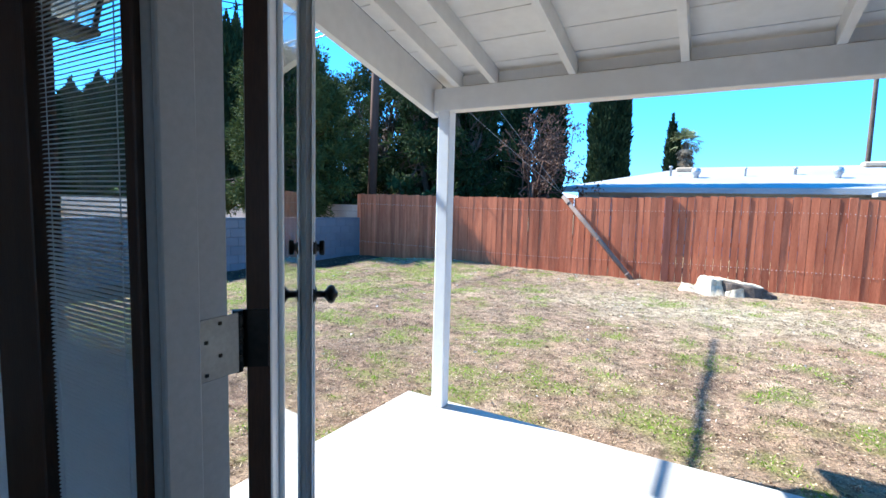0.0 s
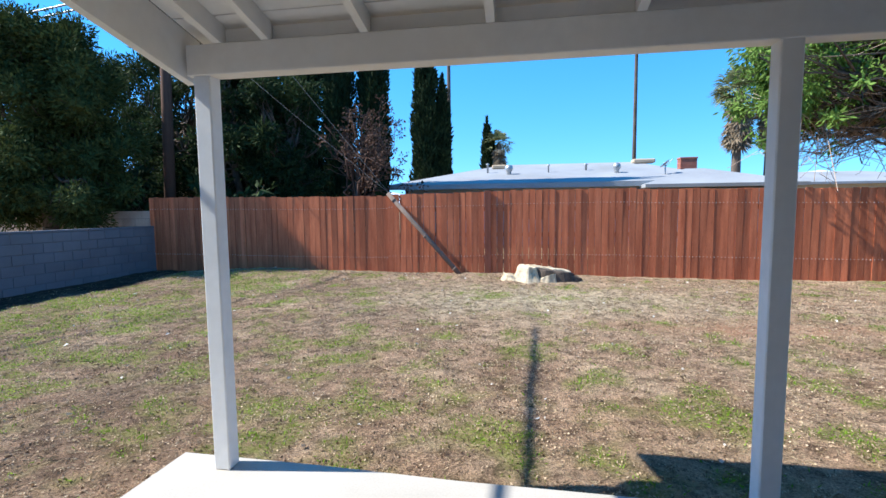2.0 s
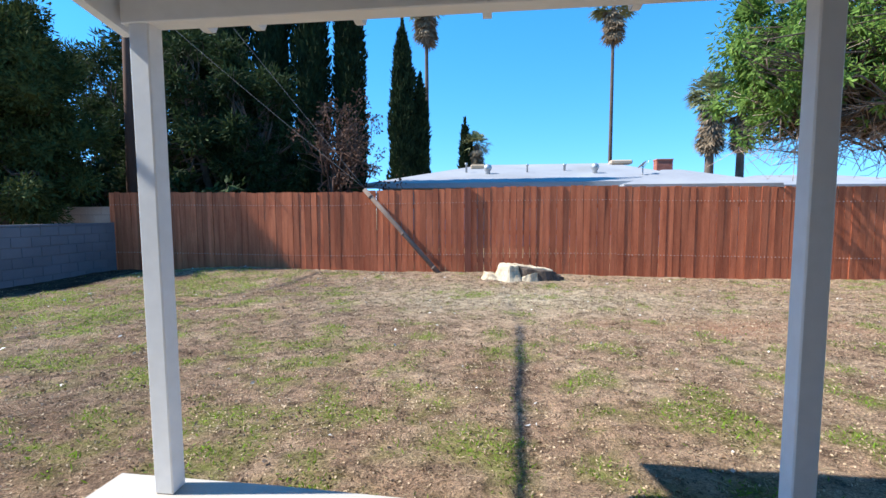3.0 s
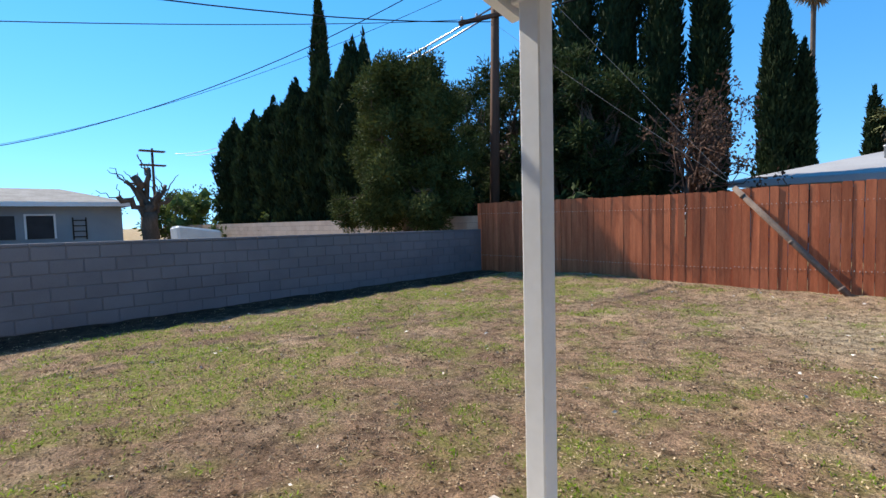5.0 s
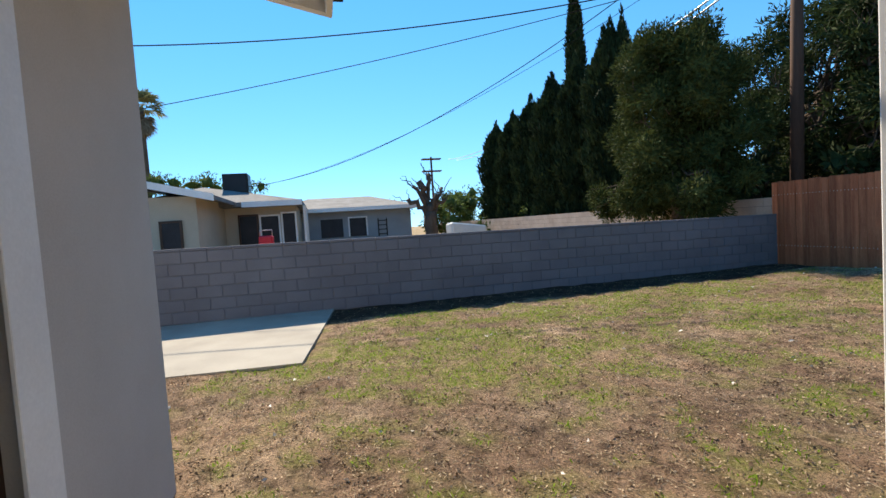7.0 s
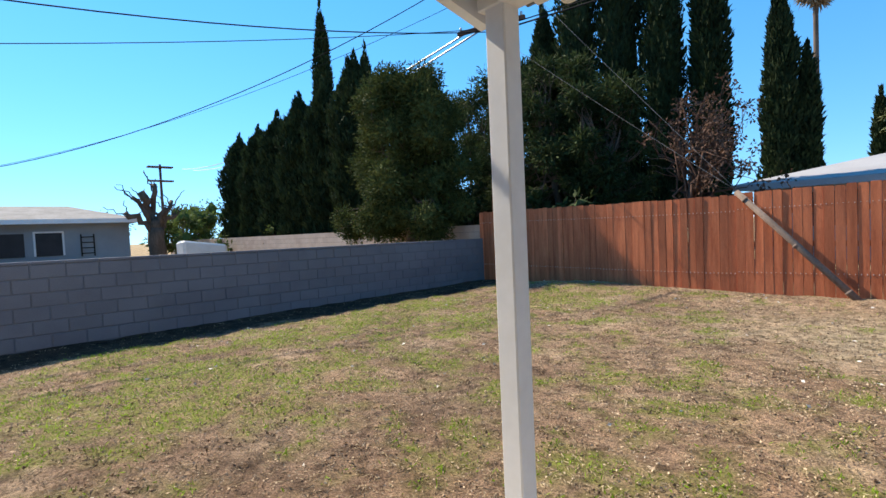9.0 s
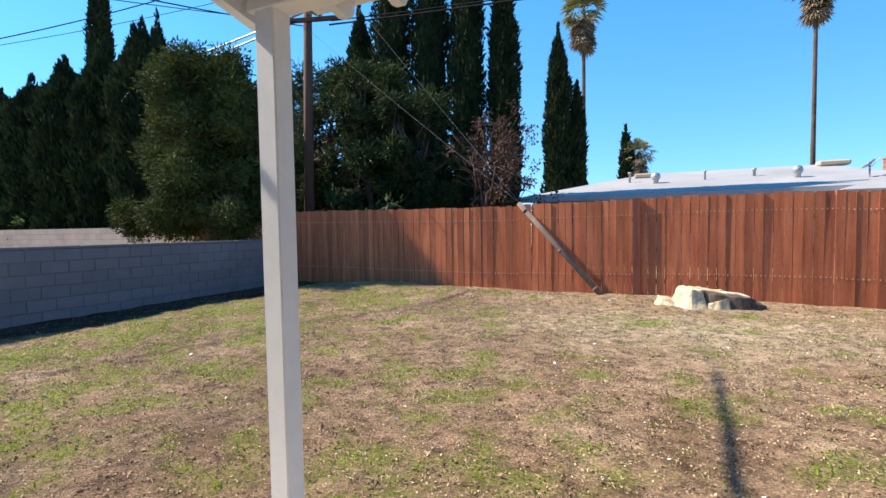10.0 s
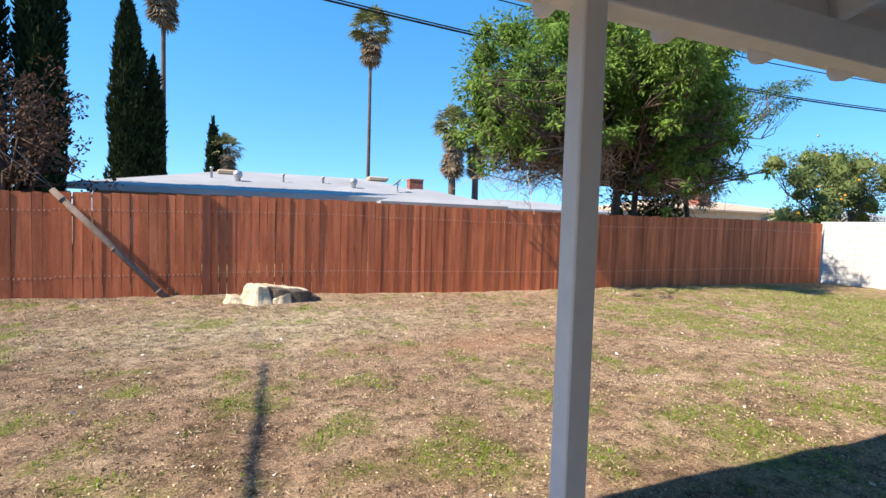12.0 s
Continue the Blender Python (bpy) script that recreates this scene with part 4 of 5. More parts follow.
# ---- trees ----
def cypress(name, label, at, height, radius, seed, count=9000, group="", lean=(0, 0), length=0.26, width=0.085, blunt=0.52, tips=4):
    rng = np.random.default_rng(seed)
    t = thing(name, label, "tree", group, at=at)
    bm = bmesh.new()
    tube(bm, [(0, 0, 0), (lean[0] * 0.5, lean[1] * 0.5, height * 0.5), (lean[0], lean[1], height * 0.93)], [0.16, 0.10, 0.015], 8)
    part("trunk", bm, M_BARK, t)
    def radius_at(u, a):
        base = np.clip(u / 0.06, 0.35, 1) ** 0.6 * np.clip(1 - np.clip((u - blunt) / (1 - blunt), 0, 1) ** 2.3, 0, 1) ** 0.72
        lump = 1 + 0.13 * np.sin(a * 3 + u * 19 + seed) + 0.10 * np.sin(a * 5 - u * 31 + seed * 2) + 0.07 * np.sin(u * 57 + a * 2)
        return radius * base * lump
    n = count
    u = rng.uniform(0.0, 1, n) ** 0.92
    a = rng.uniform(0, 2 * math.pi, n)
    r = radius_at(u, a) * rng.uniform(0.72, 1.06, n)
    z = height * (0.03 + 0.90 * u)
    p = np.stack([r * np.cos(a) + lean[0] * u, r * np.sin(a) + lean[1] * u, z], 1)
    d = np.stack([np.cos(a) * 0.35, np.sin(a) * 0.35, np.ones(n)], 1) + rng.normal(size=(n, 3)) * 0.28
    # upright spires at the tip
    ps, ds = [], []
    for k in range(tips):
        ta, tr = rng.uniform(0, 2 * math.pi), (0.0 if k == 0 else rng.uniform(0.25, 0.55) * radius)
        z1 = height * (1.0 if k == 0 else rng.uniform(0.90, 0.975))
        m = 260 if tips > 1 else 150
        v = rng.uniform(0, 1, m) ** 1.3
        w = radius * 0.36 * (1 - v) + 0.015
        fa = rng.uniform(0, 2 * math.pi, m)
        ps.append(np.stack([lean[0] + tr * math.cos(ta) * (1 - 0.3 * v) + w * np.cos(fa), lean[1] + tr * math.sin(ta) * (1 - 0.3 * v) + w * np.sin(fa), z1 - height * 0.20 * (1 - v)], 1))
        ds.append(np.stack([np.cos(fa) * 0.15, np.sin(fa) * 0.15, np.ones(m)], 1) + rng.normal(size=(m, 3)) * 0.1)
    ps, ds = np.concatenate(ps), np.concatenate(ds)
    leaves("crown", np.concatenate([p, ps]), np.concatenate([d, ds]), length, width, rng, M_CYPRESS, t, "dense dark green foliage")
    # inner shaded mass of old growth
    bm = bmesh.new()
    rings = []
    for k in range(15):
        uu = k / 14
        ring = []
        for q in range(12):
            aa = 2 * math.pi * q / 12
            rr = float(radius_at(np.array(min(uu, 0.985)), np.array(aa))) * 0.76 + 0.01
            ring.append(bm.verts.new((rr * math.cos(aa) + lean[0] * uu, rr * math.sin(aa) + lean[1] * uu, height * (0.03 + 0.87 * uu))))
        rings.append(ring)
    for i, j in zip(rings, rings[1:]):
        for q in range(12):
            bm.faces.new((i[q], i[(q + 1) % 12], j[(q + 1) % 12], j[q]))
    bm.faces.new(rings[0][::-1])
    bm.faces.new(rings[-1])
    part("inner_growth", bm, M_CYPRESS, t)
    return t


ROW = "row of Italian cypresses behind the rear wall"
for i, (x, h, r) in enumerate(((-30.9, 7.85, 1.12), (-28.0, 7.85, 1.08), (-25.4, 8.15, 1.08), (-22.8, 8.5, 1.12), (-20.5, 8.6, 0.98), (-17.8, 9.05, 1.1))):
    cypress("cypress", "dense dark green columnar cypress in a row", (x, 13.0, -0.15), h, r, 20 + i, 11000, ROW, blunt=0.60, tips=6)
cypress("cypress", "tall slim dark cypress spire behind the row", (-24.5, 15.4, -0.15), 14.6, 0.62, 31, 8000, blunt=0.3, tips=1)
cypress("cypress", "tall slim dark cypress spire behind the row", (-19.8, 15.0, -0.15), 10.5, 0.45, 32, 5000, blunt=0.4, tips=1)
REARC = "tall cypresses behind the board fence"
for i, (x, y, h, r) in enumerate(((-11.9, 18.3, 10.5, 0.72), (-10.45, 18.5, 15.0, 0.76), (-8.78, 18.6, 16.2, 0.69), (-7.23, 18.5, 14.0, 0.61), (-5.78, 18.5, 11.3, 0.50))):
    cypress("cypress", "tall dark columnar cypress above the board fence", (x, y, -0.15), h, r, 40 + i, 9000, REARC, length=0.24, width=0.08)
cypress("cypress", "lone tall cypress beyond the neighbour roof", (-6.35, 31.0, -0.15), 13.2, 0.80, 50, 9000, length=0.34, width=0.11, blunt=0.35, tips=3)
cypress("cypress", "lone tall cypress beyond the neighbour roof", (-5.30, 31.3, -0.15), 9.8, 0.44, 51, 5000, length=0.34, width=0.11, tips=2)
cypress("cypress", "small far cypress beside a palm", (-3.95, 50.0, -0.15), 10.3, 0.48, 52, 3000, length=0.5, width=0.16, blunt=0.3, tips=1)
cypress("cypress", "small far cypress beside a palm", (-3.5, 50.0, -0.15), 8.6, 0.33, 53, 2500, length=0.5, width=0.16, blunt=0.3, tips=1)


def limb(bm, rng, start, end, r0, r1, wob=0.15, n=6):
    s, e = Vector(start), Vector(end)
    L = (e - s).length
    pts = [s.lerp(e, k / n) + (Vector(rng.normal(size=3)) * wob * L * 0.12 if 0 < k < n else Vector()) for k in range(n + 1)]
    tube(bm, pts, [r0 + (r1 - r0) * k / n for k in range(n + 1)], 7)
    return pts


def leafy_tree(name, label, at, trunk_top, clumps, per, leaf, material, seed, trunk_r=0.16, shell=0.35, bark=None, droop=0.0, core=0.5):
    """Trunk, limbs reaching into each clump of the crown, and leaf blades in the clumps."""
    rng = np.random.default_rng(seed)
    t = thing(name, label, "tree", at=at)
    bm = bmesh.new()
    tt = Vector(trunk_top)
    limb(bm, rng, (0, 0, -0.1), tt, trunk_r, trunk_r * 0.7, 0.08)
    part("trunk", bm, bark or M_BARK, t)
    bm = bmesh.new()
    for c in clumps:
        c3 = Vector(c[:3])
        pts = limb(bm, rng, tt.lerp(Vector((0, 0, 0)), rng.uniform(0, 0.35)), c3, trunk_r * 0.3, 0.010, 0.5)
        for k in range(4):
            d = Vector(rng.normal(size=3)).normalized() * c[3] * 0.8
            limb(bm, rng, pts[4], c3 + d, 0.014, 0.004, 0.4, 4)
    part("branchwork", bm, bark or M_BARK, t, kind="stuff")
    bm = bmesh.new()
    for c in clumps:
        made = bmesh.ops.create_icosphere(bm, subdivisions=1, radius=c[3] * core, matrix=Matrix.Translation(c[:3]))
        for v in made["verts"]:
            v.co += Vector(rng.normal(size=3)) * c[3] * 0.12
    if core:
        part("inner_growth", bm, material, t, kind="stuff")
    p, d = ball_points(rng, clumps, per, shell)
    d[:, 2] -= droop
    leaves("crown", p, d, leaf[0], leaf[1], rng, material, t)
    return t


def cloud(rng, n, x, y, z, r):
    return [(rng.uniform(*x), rng.uniform(*y), rng.uniform(*z), rng.uniform(*r)) for _ in range(n)]


# large juniper that hangs over the rear wall
rj = np.random.default_rng(61)
jc = []
for k in range(110):
    u = rj.uniform(0.0, 1.0)
    a = rj.uniform(0, 2 * math.pi)
    R = 2.3 * math.sin(math.pi * (0.16 + 0.74 * u)) ** 0.65
    jc.append((R * math.cos(a) * rj.uniform(0.25, 1), 1.4 * math.sin(a) * rj.uniform(0.3, 1), 1.75 + 4.6 * u, rj.uniform(0.38, 0.66)))
for k in range(18):
    jc.append((rj.uniform(-2.3, 2.2), rj.uniform(-1.2, 0.4), rj.uniform(1.6, 2.4), rj.uniform(0.35, 0.5)))
jc += [(1.35, -0.6, 5.7, 0.55), (1.0, -0.7, 6.0, 0.5), (1.75, -0.6, 5.2, 0.55), (1.9, -0.7, 4.4, 0.5), (0.4, -0.7, 6.1, 0.5), (-0.6, -0.3, 6.6, 0.5), (-1.1, 0.0, 6.3, 0.5)]
leafy_tree("juniper_tree", "large shaggy olive green juniper hanging over the wall", (-12.1, 11.05, -0.15), (0, 0, 3.9), [(a * 0.94, b, c * 0.96 - 0.15, d) for a, b, c, d in jc], 3600, (0.125, 0.038), M_JUNIPER, 62, 0.2, 0.3, core=0.45)

# dark broad trees behind the corner of the fence
for i, (x, y, top, w) in enumerate(((-11.6, 15.6, 7.4, 1.7), (-9.2, 14.8, 6.9, 1.6), (-7.5, 14.6, 5.6, 1.3), (-14.6, 17.0, 7.4, 1.9))):
    rd = np.random.default_rng(70 + i)
    dc = []
    for k in range(56):
        u = rd.uniform(0, 1)
        a = rd.uniform(0, 2 * math.pi)
        R = w * math.sin(math.pi * (0.12 + 0.76 * u)) ** 0.6
        dc.append((R * math.cos(a) * rd.uniform(0.4, 1), R * math.sin(a) * rd.uniform(0.4, 1), 1.4 + (top - 1.7) * u, rd.uniform(0.35, 0.62)))
    leafy_tree("pine_tree", "dark feathery evergreen tree behind the fence", (x, y, -0.15), (0, 0, top * 0.6), dc, 1500, (0.19, 0.05), M_DARKLEAF, 75 + i, 0.15, 0.05, core=0)

# dry reddish shrub over the fence
rr_ = np.random.default_rng(81)
dry = thing("dry_tree", "half bare tree with reddish dry leaves", "tree", at=(-4.7, 13.5, -0.15))
bm = bmesh.new()
tips = []
limb(bm, rr_, (0, 0, 0), (0, 0, 2.2), 0.08, 0.06)
for k in range(26):
    e = Vector((rr_.uniform(-0.7, 1.1), rr_.uniform(-0.7, 0.7), rr_.uniform(2.5, 4.5)))
    pts = limb(bm, rr_, (0, 0, rr_.uniform(1.2, 2.3)), e, 0.035, 0.007, 0.6)
    tips.append(e)
    for q in range(3):
        f = pts[3].lerp(e, 0.5) + Vector(rr_.normal(size=3)) * 0.4
        limb(bm, rr_, pts[3], f, 0.012, 0.004, 0.4, 4)
        tips.append(f)
part("branchwork", bm, M_POLE, dry, kind="stuff")
p, d = ball_points(rr_, [(e.x, e.y, e.z, 0.22) for e in tips if e.x > -0.7], 520, 0.1)
leaves("crown", p, d, 0.09, 0.055, rr_, M_REDTWIG, dry, "reddish dry leaves")

# bright green tree behind the fence, with bare twigs below
rg = np.random.default_rng(91)
gc = [(-4.4, 0, 4.6, 0.75), (-3.6, 0.3, 5.8, 0.9), (-2.7, -0.3, 6.9, 1.0), (-1.5, 0.2, 7.6, 1.1), (-3.3, 0.4, 7.4, 0.8), (-0.2, 0.3, 8.2, 1.15), (1.1, -0.1, 8.0, 1.1), (2.2, 0.3, 7.3, 1.0), (2.9, -0.2, 6.3, 0.9),
      (-1.9, -0.6, 6.0, 0.95), (-0.6, -0.7, 6.6, 1.0), (0.8, -0.7, 6.5, 1.0), (1.9, -0.6, 5.6, 0.95), (0.4, -0.9, 5.3, 0.85), (1.4, -0.7, 4.4, 0.75), (2.6, -0.3, 4.6, 0.7), (-3.0, -0.3, 5.2, 0.7),
      (0.5, 1.2, 7.0, 1.2), (-1.5, 1.3, 6.6, 1.2), (2.2, 1.1, 5.8, 1.1), (-0.4, 0.2, 9.1, 0.9), (1.0, 0.4, 9.3, 0.8)]
gc += [(-1.1, -1.15, 6.2, 0.7), (0.5, -1.25, 5.7, 0.75), (1.9, -1.15, 5.9, 0.7), (3.0, -1.0, 5.3, 0.6), (-2.4, -1.1, 5.6, 0.6)]
gc += [(1.5, 0.1, 3.9, 0.6), (2.7, 0.0, 3.7, 0.6), (0.5, 0.2, 3.9, 0.5), (3.4, 0.0, 4.5, 0.65), (2.1, -0.3, 5.1, 0.7), (3.6, 0.1, 5.6, 0.7), (-2.2, 0.2, 8.2, 0.8), (2.4, 0.2, 8.5, 0.8)]
for k in range(26):
    cxx, czz = rg.uniform(-3.4, 3.4), rg.uniform(3.5, 6.2)
    if not (cxx < -1.3 and czz < 4.7):
        gc.append((cxx, rg.uniform(-0.8, 0.5), czz, rg.uniform(0.45, 0.65)))
gc += [(-1.0, -1.5, 5.6, 0.7), (0.2, -1.6, 6.2, 0.75), (1.4, -1.5, 6.4, 0.7), (2.3, -1.3, 6.8, 0.7), (0.6, -1.7, 5.3, 0.55)]
gc += [(-2.6 + 0.42 * k, -1.0 + 0.06 * (k % 3), 4.9 + 0.55 * (k * 7 % 5), 0.55) for k in range(14)]
gc += [(-4.9, -0.2, 5.3, 0.7), (-4.3, 0.2, 6.4, 0.75), (-3.9, -0.5, 4.3, 0.5), (3.4, 0.2, 7.4, 0.8)]
for k in range(30):
    hx = rg.uniform(0.9, 3.5) if k % 3 else rg.uniform(-4.6, -2.6)
    hz = rg.uniform(4.6, 6.4)
    for q in range(4):
        gc.append((hx + rg.normal() * 0.12, rg.uniform(-1.0, 0.3), hz - 0.42 * q - (0.5 if hx > 0 else 0.0), rg.uniform(0.22, 0.36)))
gc += [(x + rg.normal() * 0.5, y + rg.normal() * 0.4, z + rg.normal() * 0.5, r * 0.5) for x, y, z, r in gc for _ in range(2)]
green = leafy_tree("shade_tree", "leafy bright green tree with bare hanging twigs", (9.25, 12.3, -0.15), (0.2, 0, 4.0), [(a * 0.90 - (0.75 * max(0.0, -b) if a > 0 else 0.0), b * 1.7, c * 0.87 + 0.17, d) for a, b, c, d in gc], 1500, (0.135, 0.042), M_GREENLEAF, 92, 0.14, 0.2, droop=0.5, core=0.34)
rk = np.random.default_rng(93)
p, d = ball_points(rk, [(rk.uniform(0.3, 3.3), rk.uniform(0.3, 1.0), rk.uniform(1.6, 4.6), rk.uniform(0.35, 0.6)) for _ in range(34)], 420, 0.1)
leaves("lower_growth", p, d, 0.18, 0.06, rk, M_DARKLEAF, green, "dark inner foliage", "stuff")
for bx_, top, r in ((0.75, (1.4, 0.2, 6.0), 0.11), (-0.45, (-1.2, 0.1, 5.6), 0.09), (1.6, (2.6, 0, 5.2), 0.07)):
    bm = bmesh.new()
    limb(bm, rg, (bx_, 0.05, 0), top, r, 0.05, 0.2)
    part("side_trunk", bm, M_BARK, green)
bm = bmesh.new()
for k in range(270):
    x = rg.uniform(-4.6, -0.9) if k % 2 else rg.uniform(0.6, 3.5)
    s = Vector((x * 0.45 + 0.2, rg.uniform(-0.5, 0.5), rg.uniform(3.0, 4.6)))
    e = Vector((x * 0.9, rg.uniform(-1.3, -0.2) if x > 0 else rg.uniform(-1.2, 0.2), rg.uniform(2.4, 4.1)))
    pts = limb(bm, rg, s, e, 0.013, 0.005, 1.3, 6)
    for q in range(3):
        limb(bm, rg, pts[2 + q % 3], e + Vector((rg.normal() * 0.45, rg.normal() * 0.3, rg.normal() * 0.35)), 0.009, 0.004, 1.2, 4)
part("twigwork", bm, M_PALEBARK, green, "pale bare hanging twigs", kind="stuff")
# its long outer branch with bluish leaves
oc = [(0.2, 0, 4.5, 0.5), (0.8, 0.1, 4.9, 0.5), (1.5, 0, 5.4, 0.5), (2.3, 0.2, 5.9, 0.5), (3.1, 0, 6.2, 0.45), (3.9, 0.1, 6.4, 0.4), (4.7, 0, 6.7, 0.35), (2.7, -0.2, 5.4, 0.4), (3.6, 0, 5.8, 0.35), (4.4, 0.1, 6.0, 0.3),
      (0.2, 0, 3.9, 0.45), (0.6, -0.1, 3.4, 0.5), (0.2, 0.1, 2.9, 0.45), (0.9, 0, 2.9, 0.45), (0.6, 0.1, 2.4, 0.4), (1.1, 0, 3.7, 0.35), (1.3, 0, 4.6, 0.4), (0.1, 0, 5.3, 0.5)]
leafy_tree("shade_tree", "thin airy tree with bluish green leaves", (12.6, 12.6, -0.15), (-0.4, 0, 3.6), [(a, b, c, d * 0.8) for a, b, c, d in oc], 1700, (0.13, 0.036), M_BLUELEAF, 95, 0.09, 0.1, droop=0.3, core=0)

# citrus tree at the far corner
rc_ = np.random.default_rng(97)
cc = [(rc_.uniform(-2.9, 2.9), rc_.uniform(-1.2, 1.2), rc_.uniform(2.0, 4.5), rc_.uniform(0.45, 0.85)) for _ in range(34)]
cc = [c for c in cc if (c[0] / 3.2) ** 2 + ((c[2] - 2.9) / 1.9) ** 2 < 1]
citrus = leafy_tree("citrus_tree", "rounded citrus tree with small orange fruit", (20.3, 13.2, -0.15), (0, 0, 1.9), cc, 700, (0.12, 0.05), M_CITRUS, 98, 0.15, 0.3)
M_FRUIT = surface("orange_fruit", (0.70, 0.28, 0.03), (0.80, 0.38, 0.05), 5, 50, 0.5, bump=0)
bm = bmesh.new()
for k in range(26):
    c = cc[k % len(cc)]
    bmesh.ops.create_icosphere(bm, subdivisions=1, radius=0.045, matrix=Matrix.Translation((c[0] + rc_.normal() * 0.3, c[1] - c[3] * 0.9, c[2] + rc_.normal() * 0.3)))
part("fruit", bm, M_FRUIT, citrus, "small orange fruit", kind="stuff")


def fan_palm(label, at, height, crown_r, seed, trunk_r=0.22, fronds=46, skirt=60, skirt_len=2.2, lean=(0, 0)):
    rng = np.random.default_rng(seed)
    t = thing("fan_palm", label, "palm tree", "fan palms beyond the fence", at=at)
    top = Vector((lean[0], lean[1], height))
    bm = bmesh.new()
    tube(bm, [(0, 0, 0), (lean[0] * 0.3, lean[1] * 0.3, height * 0.4), (lean[0] * 0.8, lean[1] * 0.8, height * 0.8), top], [trunk_r * 1.3, trunk_r, trunk_r * 0.85, trunk_r], 10)
    part("trunk", bm, M_BARK, t)
    def fans(n, lo, hi, size, dead):
        vs, fs = [], []
        for k in range(n):
            az = rng.uniform(0, 2 * math.pi)
            el = rng.uniform(lo, hi)
            d = Vector((math.cos(az) * math.cos(el), math.sin(az) * math.cos(el), math.sin(el)))
            start = top - Vector((0, 0, rng.uniform(0, skirt_len * 0.75) if dead else rng.uniform(-0.15, 0.2)))
            stem = size * rng.uniform(0.35, 0.6)
            hub = start + d * stem
            side = d.cross(Vector((0, 0, 1))).normalized()
            up = side.cross(d)
            b = len(vs)
            vs += [tuple(start + side * 0.03), tuple(start - side * 0.03), tuple(hub)]
            fs.append((b, b + 1, b + 2))
            blades = 11
            for q in range(blades):
                g = (q / (blades - 1) - 0.5) * 2.5
                w = (d * math.cos(g) + side * math.sin(g) + up * rng.uniform(-0.12, 0.18)).normalized()
                L = size * rng.uniform(0.45, 0.62)
                tip = hub + w * L - Vector((0, 0, L * (0.25 if not dead else 0.1)))
                s2 = w.cross(up).normalized() * size * 0.045
                mid = hub + w * L * 0.55
                b = len(vs)
                vs += [tuple(hub), tuple(mid + s2), tuple(tip), tuple(mid - s2)]
                fs.append((b, b + 1, b + 2, b + 3))
        return vs, fs
    v, f = fans(fronds, -0.45, 1.35, crown_r, False)
    raw("fronds", v, f, M_PALMLEAF, t, "green fan fronds", kind="stuff")
    v, f = fans(skirt, -1.45, -0.75, crown_r * 0.8, True)
    raw("dead_skirt", v, f, M_PALMDEAD, t, "hanging skirt of dead fronds", kind="stuff")
    return t


fan_palm("tall thin fan palm with a shaggy skirt", (-6.25, 40.0, -0.15), 17.6, 2.0, 101, 0.16, skirt_len=2.4)
fan_palm("very tall thin fan palm with a shaggy skirt", (9.3, 45.0, -0.15), 18.9, 2.1, 102, 0.16, skirt_len=2.6)
fan_palm("stout fan palm with a broad dead skirt", (13.55, 35.0, -0.15), 8.8, 1.8, 103, 0.28, 60, 110, 3.6)
fan_palm("stout fan palm with a broad dead skirt", (15.75, 35.6, -0.15), 8.1, 1.6, 104, 0.26, 56, 90, 2.6)
fan_palm("small far fan palm above the roof", (-2.75, 50.0, -0.15), 7.9, 1.6, 105, 0.25, 40, 50, 2.0)
fan_palm("thin far fan palm beside the neighbour house", (-48.0, -13.3, -0.15), 13.3, 2.0, 106, 0.2, 46, 40, 1.6)
fan_palm("small far fan palm beyond the green tree", (33.0, 36.0, -0.15), 6.6, 1.2, 107, 0.15, 30, 20, 1.0)


# ---- neighbouring houses ----
def hip_roof(bm, x0, x1, y0, y1, ze, rx0, rx1, ry, zr, thick=0.12):
    lo = [(x0, y0, ze), (x1, y0, ze), (x1, y1, ze), (x0, y1, ze)]
    v = [bm.verts.new(p) for p in lo]
    u = [bm.verts.new((x, y, z - thick)) for x, y, z in lo]
    a, b = bm.verts.new((rx0, ry, zr)), bm.verts.new((rx1, ry, zr))
    bm.faces.new((v[0], v[1], b, a))
    bm.faces.new((v[1], v[2], b))
    bm.faces.new((v[2], v[3], a, b))
    bm.faces.new((v[3], v[0], a))
    bm.faces.new(u[::-1])
    for i in range(4):
        j = (i + 1) % 4
        bm.faces.new((v[i], u[i], u[j], v[j]))


rear = thing("neighbour_house", "low house with a pale hipped roof behind the fence", "house", at=(2.0, 24.0, -0.15))
O = Vector((2.0, 24.0, -0.15))
def at_rear(rows):
    return [(r[0] - O.x, r[1] - O.x, r[2] - O.y, r[3] - O.y, r[4] - O.z, r[5] - O.z) for r in rows]
boxes("house_wall", at_rear([(-5.0, 6.8, 20.1, 31.0, -0.15, 2.2), (4.8, 8.8, 19.4, 24.6, -0.15, 2.0)]), M_BLUEGREY, rear)
bm = bmesh.new()
hip_roof(bm, -5.6 - O.x, 7.6 - O.x, 19.5 - O.y, 31.5 - O.y, 2.32 - O.z, -1.2 - O.x, 5.2 - O.x, 25.5 - O.y, 3.52 - O.z)
main_roof = part("roof", bm, M_ROOFWHITE, rear, "pale roll roofing with patches")
bm = bmesh.new()
hip_roof(bm, 4.2 - O.x, 9.5 - O.x, 18.8 - O.y, 25.2 - O.y, 2.16 - O.z, 6.5 - O.x, 7.2 - O.x, 22.0 - O.y, 2.90 - O.z)
part("roof", bm, M_ROOFWHITE, rear, "pale hipped roof of the wing")
